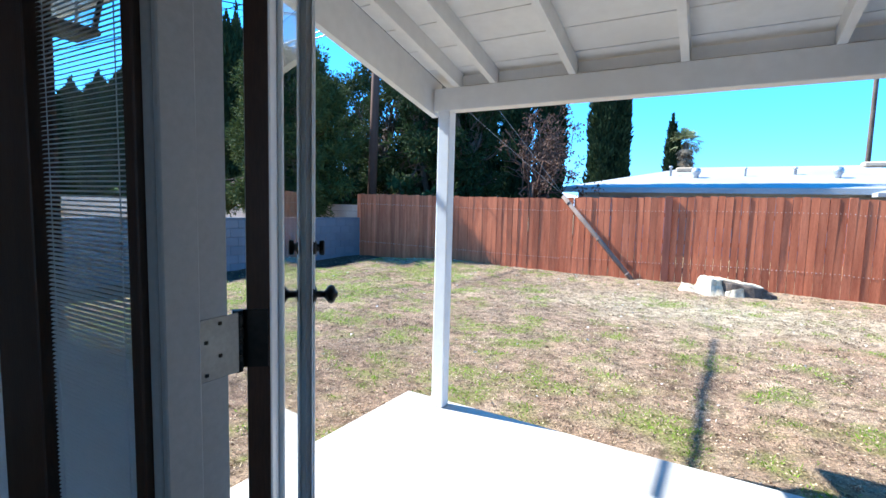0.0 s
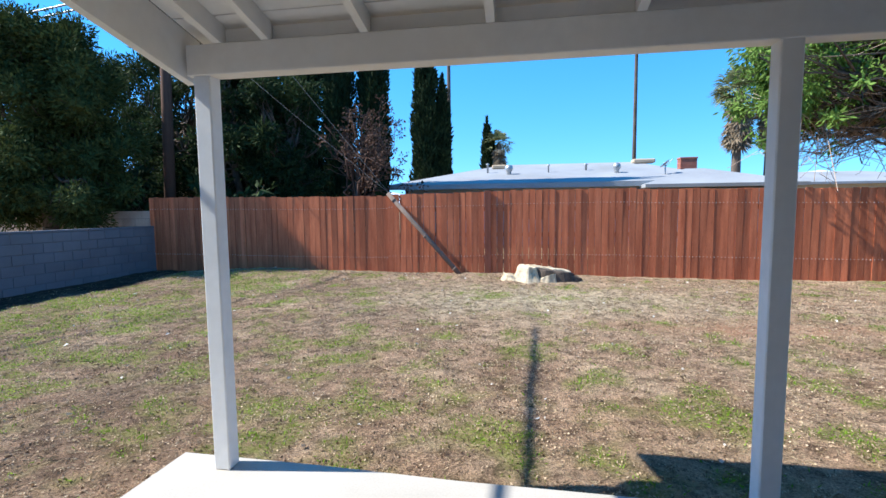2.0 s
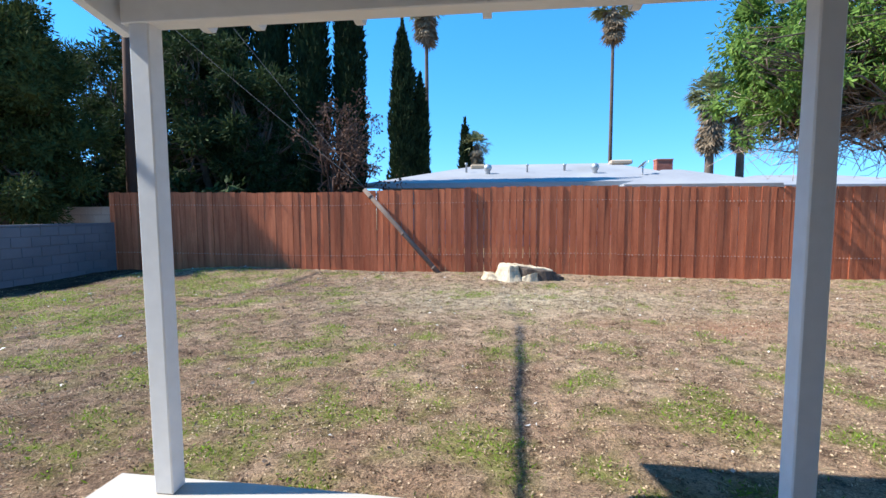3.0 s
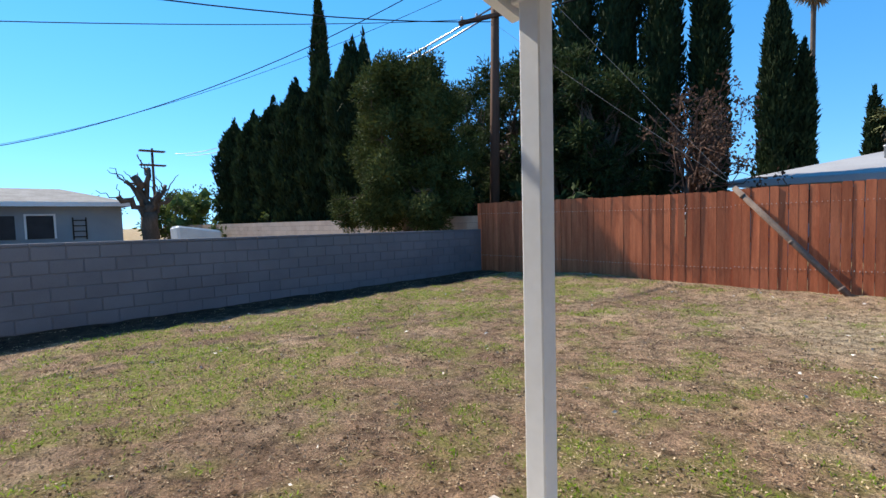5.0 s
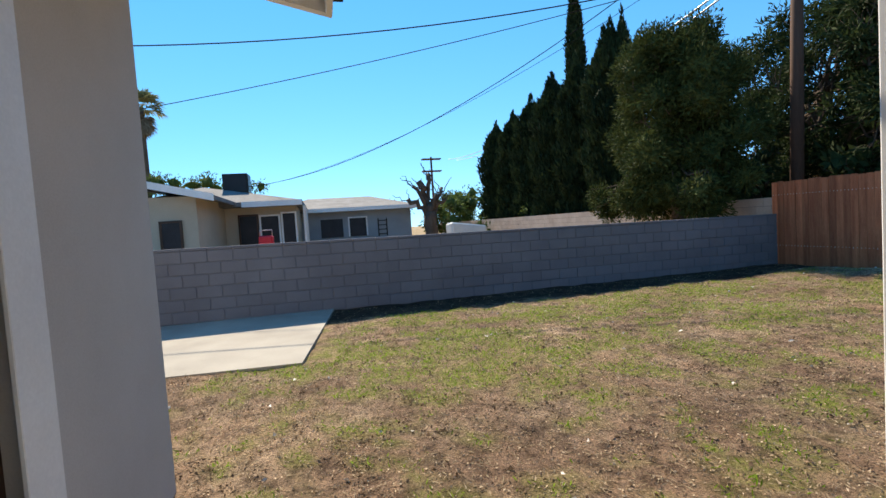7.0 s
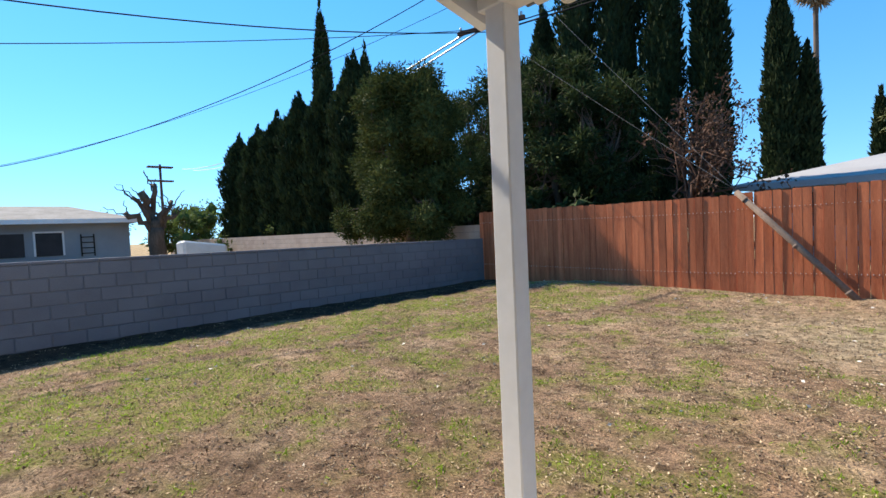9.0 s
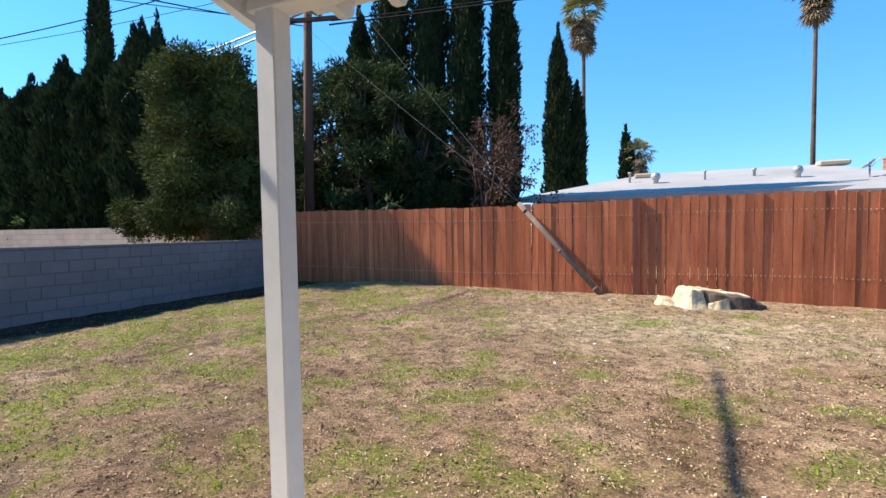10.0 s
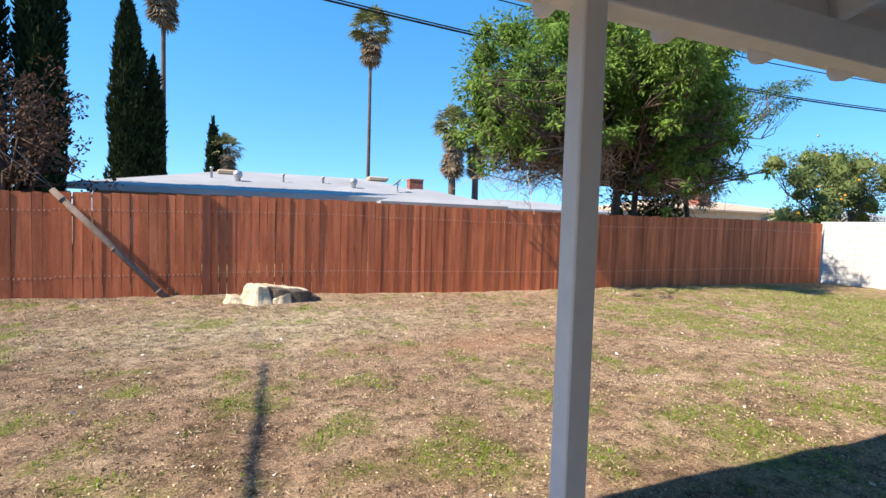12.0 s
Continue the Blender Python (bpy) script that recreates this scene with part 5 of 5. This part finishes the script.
boxes("fascia", at_rear([(-5.62, 7.62, 19.46, 19.496, 2.12, 2.31)]), M_BLUEGREY, rear, "blue grey fascia board")
for wx in (-3.6, -0.6, 2.2):
    win = boxes("window", at_rear([(wx, wx + 1.3, 20.05, 20.096, 0.9, 1.95)]), M_DARKSCREEN, rear)
def roof_z(y):
    return 2.32 + 0.2 * (y - 19.5)
for n_, x, y, r, h in (("vent_pipe", -1.75, 22.6, 0.045, 0.35), ("vent_pipe", 0.95, 22.4, 0.035, 0.28), ("vent_pipe", 2.6, 22.8, 0.05, 0.22)):
    bm = bmesh.new()
    z = roof_z(y)
    lathe(bm, ((r, -0.1), (r, h), (r * 1.7, h + 0.01), (r * 1.7, h + 0.05), (r * 0.5, h + 0.08)), pose(x - O.x, y - O.y, z - O.z), 10)
    part(n_, bm, M_METAL, main_roof)
for x, y, r in ((-0.77, 22.0, 0.17), (3.73, 21.8, 0.16)):
    bm = bmesh.new()
    lathe(bm, ((r * 0.6, -0.1), (r * 0.6, 0.10), (r * 0.75, 0.14), (r, 0.20), (r * 1.05, 0.28), (r * 0.85, 0.37), (r * 0.3, 0.42)), pose(x - O.x, y - O.y, roof_z(y) - O.z), 14)
    part("turbine_vent", bm, M_METAL, main_roof, "round metal roof vent")
bm = bmesh.new()
bx(bm, -0.35, 0.35, -0.3, 0.3, 0.0, 0.2, bevel=0.05, m=pose(-1.3 - O.x, 24.2 - O.y, roof_z(24.2) - O.z - 0.05))
part("roof_vent", bm, M_ROOFTAN, main_roof, "brown box roof vent")
bm = bmesh.new()
bx(bm, -0.5, 0.5, -0.3, 0.3, 0.0, 0.2, bevel=0.05, m=pose(5.5 - O.x, 25.0 - O.y, 3.4 - O.z))
part("roof_vent", bm, M_ROOFTAN, main_roof, "brown box roof vent")
bm = bmesh.new()
lathe(bm, ((0.02, 0.0), (0.16, 0.03), (0.22, 0.065), (0.225, 0.073), (0.15, 0.04), (0.02, 0.02)), pose(5.45 - O.x, 21.0 - O.y, 3.0 - O.z, 40, 0, -110), 20)
tube(bm, [(5.45 - O.x, 21.05 - O.y, 2.35 - O.z), (5.45 - O.x, 21.05 - O.y, 3.05 - O.z)], [0.025, 0.025], 8)
tube(bm, [(5.40 - O.x, 20.9 - O.y, 2.9 - O.z), (5.6 - O.x, 20.6 - O.y, 3.2 - O.z)], [0.012, 0.012], 6)
part("satellite_dish", bm, M_METAL, main_roof, "pale satellite dish on a mast")
chim = thing("chimney", "red brick chimney beyond the pale roof", "chimney", at=(7.78, 26.0, -0.15))
boxes("chimney_core", [(-0.36, 0.36, -0.26, 0.26, 0, 3.78)], M_MORTAR, chim)
bm = bmesh.new()
for row in range(14):
    z = 2.8 + row * 0.075
    off = 0.1 * (row % 2)
    for k in range(-1, 4):
        a, b = max(-0.375, -0.375 + k * 0.2 + off), min(0.375, -0.375 + k * 0.2 + off + 0.19)
        if b - a > 0.03:
            bx(bm, a, b, -0.275, 0.275, z, z + 0.065)
part("bricks", bm, M_BRICK, chim, "red bricks", kind="stuff")
boxes("chimney_cap", [(-0.4, 0.4, -0.3, 0.3, 3.78, 3.86)], M_BRICK, chim, bevel=0.01)


def plain_house(label, x0, x1, y0, y1, ze, zr, wall_m, roof_m, windows=()):
    h = thing("neighbour_house", label, "house", at=((x0 + x1) / 2, (y0 + y1) / 2, -0.15))
    hx, hy = (x1 - x0) / 2, (y1 - y0) / 2
    boxes("house_wall", [(-hx + 0.5, hx - 0.5, -hy + 0.5, hy - 0.5, 0, ze + 0.1)], wall_m, h)
    bm = bmesh.new()
    m = min(hx, hy) * 0.9
    hip_roof(bm, -hx, hx, -hy, hy, ze + 0.15, -hx + m, hx - m, 0, zr + 0.15)
    part("roof", bm, roof_m, h)
    for wx in windows:
        boxes("window", [(wx, wx + 1.2, -hy + 0.46, -hy + 0.496, 0.9, 1.9)], M_DARKSCREEN, h)
    return h


plain_house("far white roofed house beyond the fence", 11.0, 24.0, 28.0, 38.0, 2.5, 3.3, M_TAN, M_ROOFWHITE, (-3, 0, 3))
plain_house("far house with a tan roof behind the tree", 24.5, 40.0, 25.0, 36.0, 2.9, 3.9, M_TAN, M_ROOFTAN, (-3, 0, 3))
plain_house("low house with grey roof beyond the white wall", 18.2, 27.0, 0.0, 10.6, 1.85, 2.45, M_WHITE_BLOCK, M_SHINGLE)
plain_house("far house with white roof beyond the citrus tree", 34.0, 50.0, 20.0, 30.0, 2.4, 3.2, M_TAN, M_ROOFWHITE, (-3, 0, 3))
plain_house("house glimpsed between the dark trees", -18.0, -9.0, 19.0, 27.0, 2.6, 3.8, M_TAN, M_ROOFTAN, (-2, 1))
boxes_ch = thing("chimney", "red brick chimney on the far tan roof", "chimney", at=(29.6, 27.0, 3.2))
boxes("chimney_core", [(-0.6, 0.6, -0.4, 0.4, -0.6, 0.85)], M_BRICK, boxes_ch, bevel=0.01)
boxes("chimney_cap", [(-0.66, 0.66, -0.46, 0.46, 0.85, 0.95)], M_BRICK, boxes_ch, bevel=0.01)

# house beyond the grey block wall
west = thing("neighbour_house", "tan and grey single storey house beyond the wall", "house", at=(-24.0, -1.0, -0.15))
P = Vector((-24.0, -1.0, -0.15))
def loc(rows):
    return [(r[0] - P.x, r[1] - P.x, r[2] - P.y, r[3] - P.y, r[4] - P.z, r[5] - P.z) for r in rows]
boxes("house_wall", loc([(-27.0, -20.0, -13.0, -3.15, -0.15, 2.9)]), M_TAN, west, "tan stucco wall")
boxes("house_wall", loc([(-34.0, -25.2, -3.9, 0.1, -0.15, 2.66)]), M_TAN, west, "pale porch wall")
boxes("house_wall", loc([(-38.0, -30.2, 0.1, 6.7, -0.15, 2.5)]), M_BLUEGREY, west, "blue grey wall")
bm = bmesh.new()
def gable(x0, x1, ya, za, yr, zr, yb, zb, t=0.16):
    out = [(ya, za), (yr, zr), (yb, zb), (yb, zb - t), (yr, zr - t), (ya, za - t)]
    a = [bm.verts.new((x0 - P.x, y - P.y, z - P.z)) for y, z in out]
    b = [bm.verts.new((x1 - P.x, y - P.y, z - P.z)) for y, z in out]
    bm.faces.new(a)
    bm.faces.new(b[::-1])
    for i in range(6):
        j = (i + 1) % 6
        bm.faces.new((a[i], a[j], b[j], b[i]))
gable(-28.0, -19.45, -2.45, 2.88, -8.0, 4.25, -14.0, 2.88)
part("roof", bm, M_SHINGLE, west, "grey shingle roof")
bm = bmesh.new()
gable(-19.448, -19.40, -2.42, 2.91, -8.0, 4.28, -14.03, 2.91, 0.26)
part("barge_board", bm, M_WHITE, west)
bm = bmesh.new()
hip_roof(bm, -34.5 - P.x, -24.0 - P.x, -8.0 - P.y, 0.45 - P.y, 2.86 - P.z, -31.0 - P.x, -27.5 - P.x, -4.5 - P.y, 3.95 - P.z, 0.2)
part("roof", bm, M_SHINGLE, west, "grey shingle roof")
bm = bmesh.new()
hip_roof(bm, -2.0, 7.1, -39.0, -29.5, 2.62, 0.5, 4.6, -34.2, 3.55, 0.18)
for v in bm.verts:
    v.co = Vector((v.co.y - P.x, v.co.x - P.y, v.co.z - P.z))
part("roof", bm, M_SHINGLE, west, "grey shingle roof of the wing")
boxes("fascia", loc([(-23.998, -23.95, -2.2, 0.45, 2.62, 2.87)]), M_WHITE, west, "white fascia")
boxes("fascia", loc([(-29.498, -29.45, 0.4, 7.1, 2.42, 2.64)]), M_WHITE, west, "white fascia")
def opening(x, y0, y1, z0, z1, frame_m=M_WHITE):
    w = boxes("window", loc([(x, x + 0.05, y0, y1, z0, z1)]), M_DARKSCREEN, west, "dark screened opening")
    boxes("window_frame", loc([(x, x + 0.08, y0 - 0.08, y0, z0, z1 + 0.08), (x, x + 0.08, y1, y1 + 0.08, z0, z1 + 0.08), (x, x + 0.08, y0, y1, z1, z1 + 0.08)]), frame_m, w)
opening(-19.998, -4.35, -3.75, 0.9, 1.95, M_BROWN)
opening(-25.198, -2.5, -1.75, 0.2, 2.25, M_BROWN)
opening(-25.198, -1.55, -0.75, 0.2, 2.2)
opening(-25.198, -0.55, 0.02, 0.2, 2.3)
opening(-30.198, 1.2, 2.5, 0.9, 2.0, M_BLUEGREY)
opening(-30.198, 2.9, 3.9, 0.9, 2.0, M_WHITE)
for k in range(4):
    boxes("porch_post", loc([(-25.6 - k * 1.1, -25.48 - k * 1.1, 0.42, 0.54, -0.15, 2.66)]), M_WHITE, west)
ladder = thing("wall_ladder", "dark ladder hung on the blue grey wall", "ladder", at=(-30.1, 4.6, 0.8))
boxes("side_rail", [(-0.04, 0.0, 0.0, 0.06, 0, 1.1)], M_BLACK, ladder)
boxes("side_rail", [(-0.04, 0.0, 0.52, 0.58, 0, 1.1)], M_BLACK, ladder)
for k in range(4):
    boxes("rung", [(-0.035, -0.005, 0.06, 0.52, 0.12 + k * 0.27, 0.17 + k * 0.27)], M_BLACK, ladder)
cooler = thing("roof_cooler", "dark louvred evaporative cooler on the roof", "air cooler", at=(-27.2, -2.8, 3.55))
boxes("cabinet", [(-0.55, 0.55, -0.6, 0.6, 0, 0.95)], M_BLACK, cooler, bevel=0.02)
for s in range(9):
    boxes("louvre", [(0.552, 0.57, -0.5, 0.5, 0.08 + s * 0.09, 0.145 + s * 0.09)], M_DARKSCREEN, cooler)
boxes("side_louvre", [(-0.48, 0.48, 0.602, 0.615, 0.08, 0.86)], M_DARKSCREEN, cooler)
bin_ = thing("red_cart", "red plastic cart standing beyond the wall", "cart", at=(-19.0, -0.7, -0.15))
boxes("tub", [(-0.25, 0.25, -0.24, 0.24, 0.75, 1.42)], M_RED, bin_, bevel=0.05)
boxes("leg", [(-0.2, 0.2, -0.22, 0.22, 0.0, 0.75)], M_METAL, bin_)
bm = bmesh.new()
tube(bm, [(0.1, -0.2, 1.4), (0.1, -0.2, 1.62), (0.1, 0.22, 1.62), (0.1, 0.22, 1.4)], [0.02] * 4, 8)
part("push_handle", bm, M_METAL, bin_)

# ---- things beyond the left wall ----
far_pole = thing("utility_pole", "far wooden utility pole with two crossarms", "utility pole", at=(-59.3, 15.07, -0.4))
bm = bmesh.new()
tube(bm, [(0, 0, 0), (0, 0, 10.2)], [0.18, 0.12], 8)
part("pole_shaft", bm, M_POLE, far_pole)
for z in (9.9, 8.4):
    boxes("crossarm", [(-0.4, 0.4, -1.2, 1.2, z - 0.07, z + 0.07)], M_POLE, far_pole)
rpn = np.random.default_rng(120)
pruned = thing("pruned_tree", "hard pruned tree with bare stubby limbs", "tree", at=(-28.0, 7.4, -0.15))
bm = bmesh.new()
limb(bm, rpn, (0, 0, 0), (0, 0.1, 2.2), 0.42, 0.36, 0.15)
part("trunk", bm, M_BARK, pruned)
for e, r in (((0, -0.5, 4.0), 0.26), ((0.2, 0.5, 3.2), 0.22), ((0, -1.2, 3.0), 0.18), ((0, 1.0, 2.9), 0.14), ((0.3, -0.9, 3.7), 0.13), ((-0.2, 0.9, 3.6), 0.12), ((0.1, 0.1, 4.4), 0.15)):
    bm = bmesh.new()
    pts = limb(bm, rpn, (0, 0.1, 2.0), e, r, r * 0.75, 0.5)
    for q in range(3):
        limb(bm, rpn, pts[5], Vector(e) + Vector((rpn.normal() * 0.2, rpn.normal() * 0.7, rpn.uniform(0.0, 0.7))), 0.04, 0.015, 0.5)
    part("limb", bm, M_BARK, pruned)
for i, (x, y, z, w, label) in enumerate(((-36.0, 11.0, 3.7, 1.9, "leafy green shrub beyond the wall"), (-33.0, 9.6, 3.2, 1.7, "leafy green shrub beyond the wall"), (-40.0, 13.0, 4.2, 2.2, "tall green bush beside the cypress row"),
                                         (-44.0, -7.8, 6.6, 2.2, "round green tree behind the neighbour roof"), (-44.0, -4.6, 6.2, 1.7, "round green tree behind the neighbour roof"), (-46.0, -11.5, 7.0, 2.4, "round green tree behind the neighbour roof"),
                                         (-24.6, 12.0, 2.0, 0.5, "small shrub growing over the rear wall"), (-44.0, 7.0, 3.6, 2.0, "leafy green shrub beyond the wall"), (-28.5, 11.0, 1.9, 0.55, "small pale flowering shrub by the wall"),
    (-16.3, 13.2, 2.9, 1.2, "dark green shrub behind the rear wall"), (-14.2, 13.4, 3.1, 1.3, "dark green shrub behind the rear wall"), (-12.0, 13.6, 2.9, 1.2, "dark green shrub behind the rear wall"), (-9.6, 13.6, 2.8, 1.0, "dark green shrub behind the rear wall"), (-7.6, 13.2, 2.6, 1.0, "dark green shrub behind the rear wall"))):
    rb_ = np.random.default_rng(130 + i)
    cl = []
    for k in range(16 if w > 1 else 6):
        u, a = rb_.uniform(0, 1), rb_.uniform(0, 2 * math.pi)
        R = w * math.sin(math.pi * (0.2 + 0.7 * u)) ** 0.7 * rb_.uniform(0.4, 1)
        cl.append((R * math.cos(a), R * math.sin(a), z * (0.35 + 0.6 * u), rb_.uniform(0.28, 0.45) * max(w, 0.8)))
    leafy_tree("shrub" if z < 5 else "round_tree", label, (x, y, -0.15), (0, 0, z * 0.4), cl, 160, (0.26, 0.11), M_DARKLEAF if "dark" in label else M_SHRUB, 150 + i, 0.08, 0.3)
tarp = thing("covered_trailer", "white tarp covered trailer beyond the wall", "trailer", at=(-24.5, 8.6, -0.15))
bm = bmesh.new()
bx(bm, -0.6, 0.6, -1.0, 0.9, 0.5, 1.50, bevel=0.1)
for v in bm.verts:
    v.co += Vector((0.05 * noise.noise(v.co * 2), 0.05 * noise.noise(v.co * 2 + Vector((5, 0, 0))), 0.12 * noise.noise(v.co * 1.1) - (0.22 if v.co.y > 0 and v.co.z > 1 else 0)))
part("tarp", bm, M_TARP, tarp)
boxes("chassis", [(-0.5, 0.5, -0.9, 0.8, 0.0, 0.5)], M_BLACK, tarp)

# far hills with snow
hv, hf = [], []
NH = 120
for k in range(NH + 1):
    x = -900 + 2600 * k / NH
    h = 30 + 26 * math.exp(-((x - 470) / 160) ** 2) + 14 * noise.noise((x * 0.004, 0, 0)) + 7 * noise.noise((x * 0.02, 3, 0))
    hv += [(x, 800, -5), (x, 830, h * 0.6), (x, 900, h), (x, 1000, -5)]
for k in range(NH):
    for q in range(3):
        hf.append((k * 4 + q, k * 4 + 4 + q, k * 4 + 5 + q, k * 4 + 1 + q))
tagged(raw("backdrop", hv, hf, M_MOUNTAIN), "far pale snowy hills beyond the roofs", "hills", kind="structure")

# ---- grass, straw and litter on the yard ----
rng = np.random.default_rng(200)
cand = np.stack([rng.uniform(-9.2, 14.0, 260000), rng.uniform(-0.8, 11.1, 260000)], 1)
keep_p, keep_h = [], []
for x, y in cand:
    if x > -2.15 and y < 3.03 or (x < -6.0 and y < 1.35) or y < 0.3 and x > -3.6:
        continue
    g = green_at(x, y)
    if rng.random() < g * 0.62 * max(0.0, min(1.0, 0.35 + 1.6 * noise.noise((x * 3.1, y * 3.1, 4)))) + g * g * 0.8 + 0.004:
        keep_p.append((x, y, ground_z(x, y) - 0.004))
        keep_h.append(0.4 + 0.9 * g)
keep_p, keep_h = np.array(keep_p), np.array(keep_h)
gdir = rng.normal(size=(len(keep_p), 3)) * np.array([0.8, 0.8, 0.3]) + np.array([0, 0, 0.75])
tagged(leaves("grass", keep_p, gdir * keep_h[:, None], 0.036, 0.008, rng, M_GRASS), "short sparse green grass in patches", "grass", kind="stuff")
sp = np.stack([rng.uniform(-9.2, 14.0, 170000), rng.uniform(-0.8, 11.1, 170000)], 1)
sp = sp[~((sp[:, 0] > -2.1) & (sp[:, 1] < 3.03)) & ~((sp[:, 0] < -6.0) & (sp[:, 1] < 1.35))]
# thin the straw by the left wall so the painted shade stays dark
sp = sp[(sp[:, 0] > -8.15) | (rng.random(len(sp)) < 0.08)]
sz = np.array([ground_z(x, y) for x, y in sp]) + 0.006
sdir = rng.normal(size=(len(sp), 3)) * np.array([1, 1, 0.22])
tagged(leaves("straw", np.column_stack([sp, sz]), sdir, 0.050, 0.0045, rng, M_STRAW), "dry straw and dead grass blades", "straw", kind="stuff")
lp = sp[rng.choice(len(sp), 3000, replace=False)]
lz = np.array([ground_z(x, y) for x, y in lp]) + 0.008
tagged(leaves("leaf_litter", np.column_stack([lp, lz]), rng.normal(size=(len(lp), 3)) * np.array([1, 1, 0.3]), 0.036, 0.022, rng, M_LITTER), "scattered brown leaf litter and clods", "leaf litter", kind="stuff")
for nm, mat, cnt, ln, wd, lab in (("soil_crumbs", M_CRUMB, 100000, 0.018, 0.011, "fine pale crumbs of dry soil and straw"), ("soil_clods", M_CLOD, 100000, 0.021, 0.013, "small dark clods and twigs on soil")):
    q = sp[rng.choice(len(sp), cnt)] + rng.normal(size=(cnt, 2)) * 0.03
    if mat is M_CLOD:
        q = np.array([v for v in q if noise.noise((v[0] * 2.4, v[1] * 2.4, 21)) + 0.5 * noise.noise((v[0] * 7, v[1] * 7, 22)) > 0.08])
    qz = np.array([ground_z(x, y) for x, y in q]) + 0.005
    tagged(leaves(nm, np.column_stack([q, qz]), rng.normal(size=(len(q), 3)) * np.array([1, 1, 0.5]), ln, wd, rng, mat), lab, "soil", kind="stuff")
cp = sp[rng.choice(len(sp), 420, replace=False)]
cz = np.array([ground_z(x, y) for x, y in cp]) + 0.012
tagged(leaves("pale_chips", np.column_stack([cp, cz]), rng.normal(size=(len(cp), 3)) * np.array([1, 1, 0.25]), 0.045, 0.024, rng, M_CHIP), "scattered pale chips and scraps", "debris", kind="stuff")
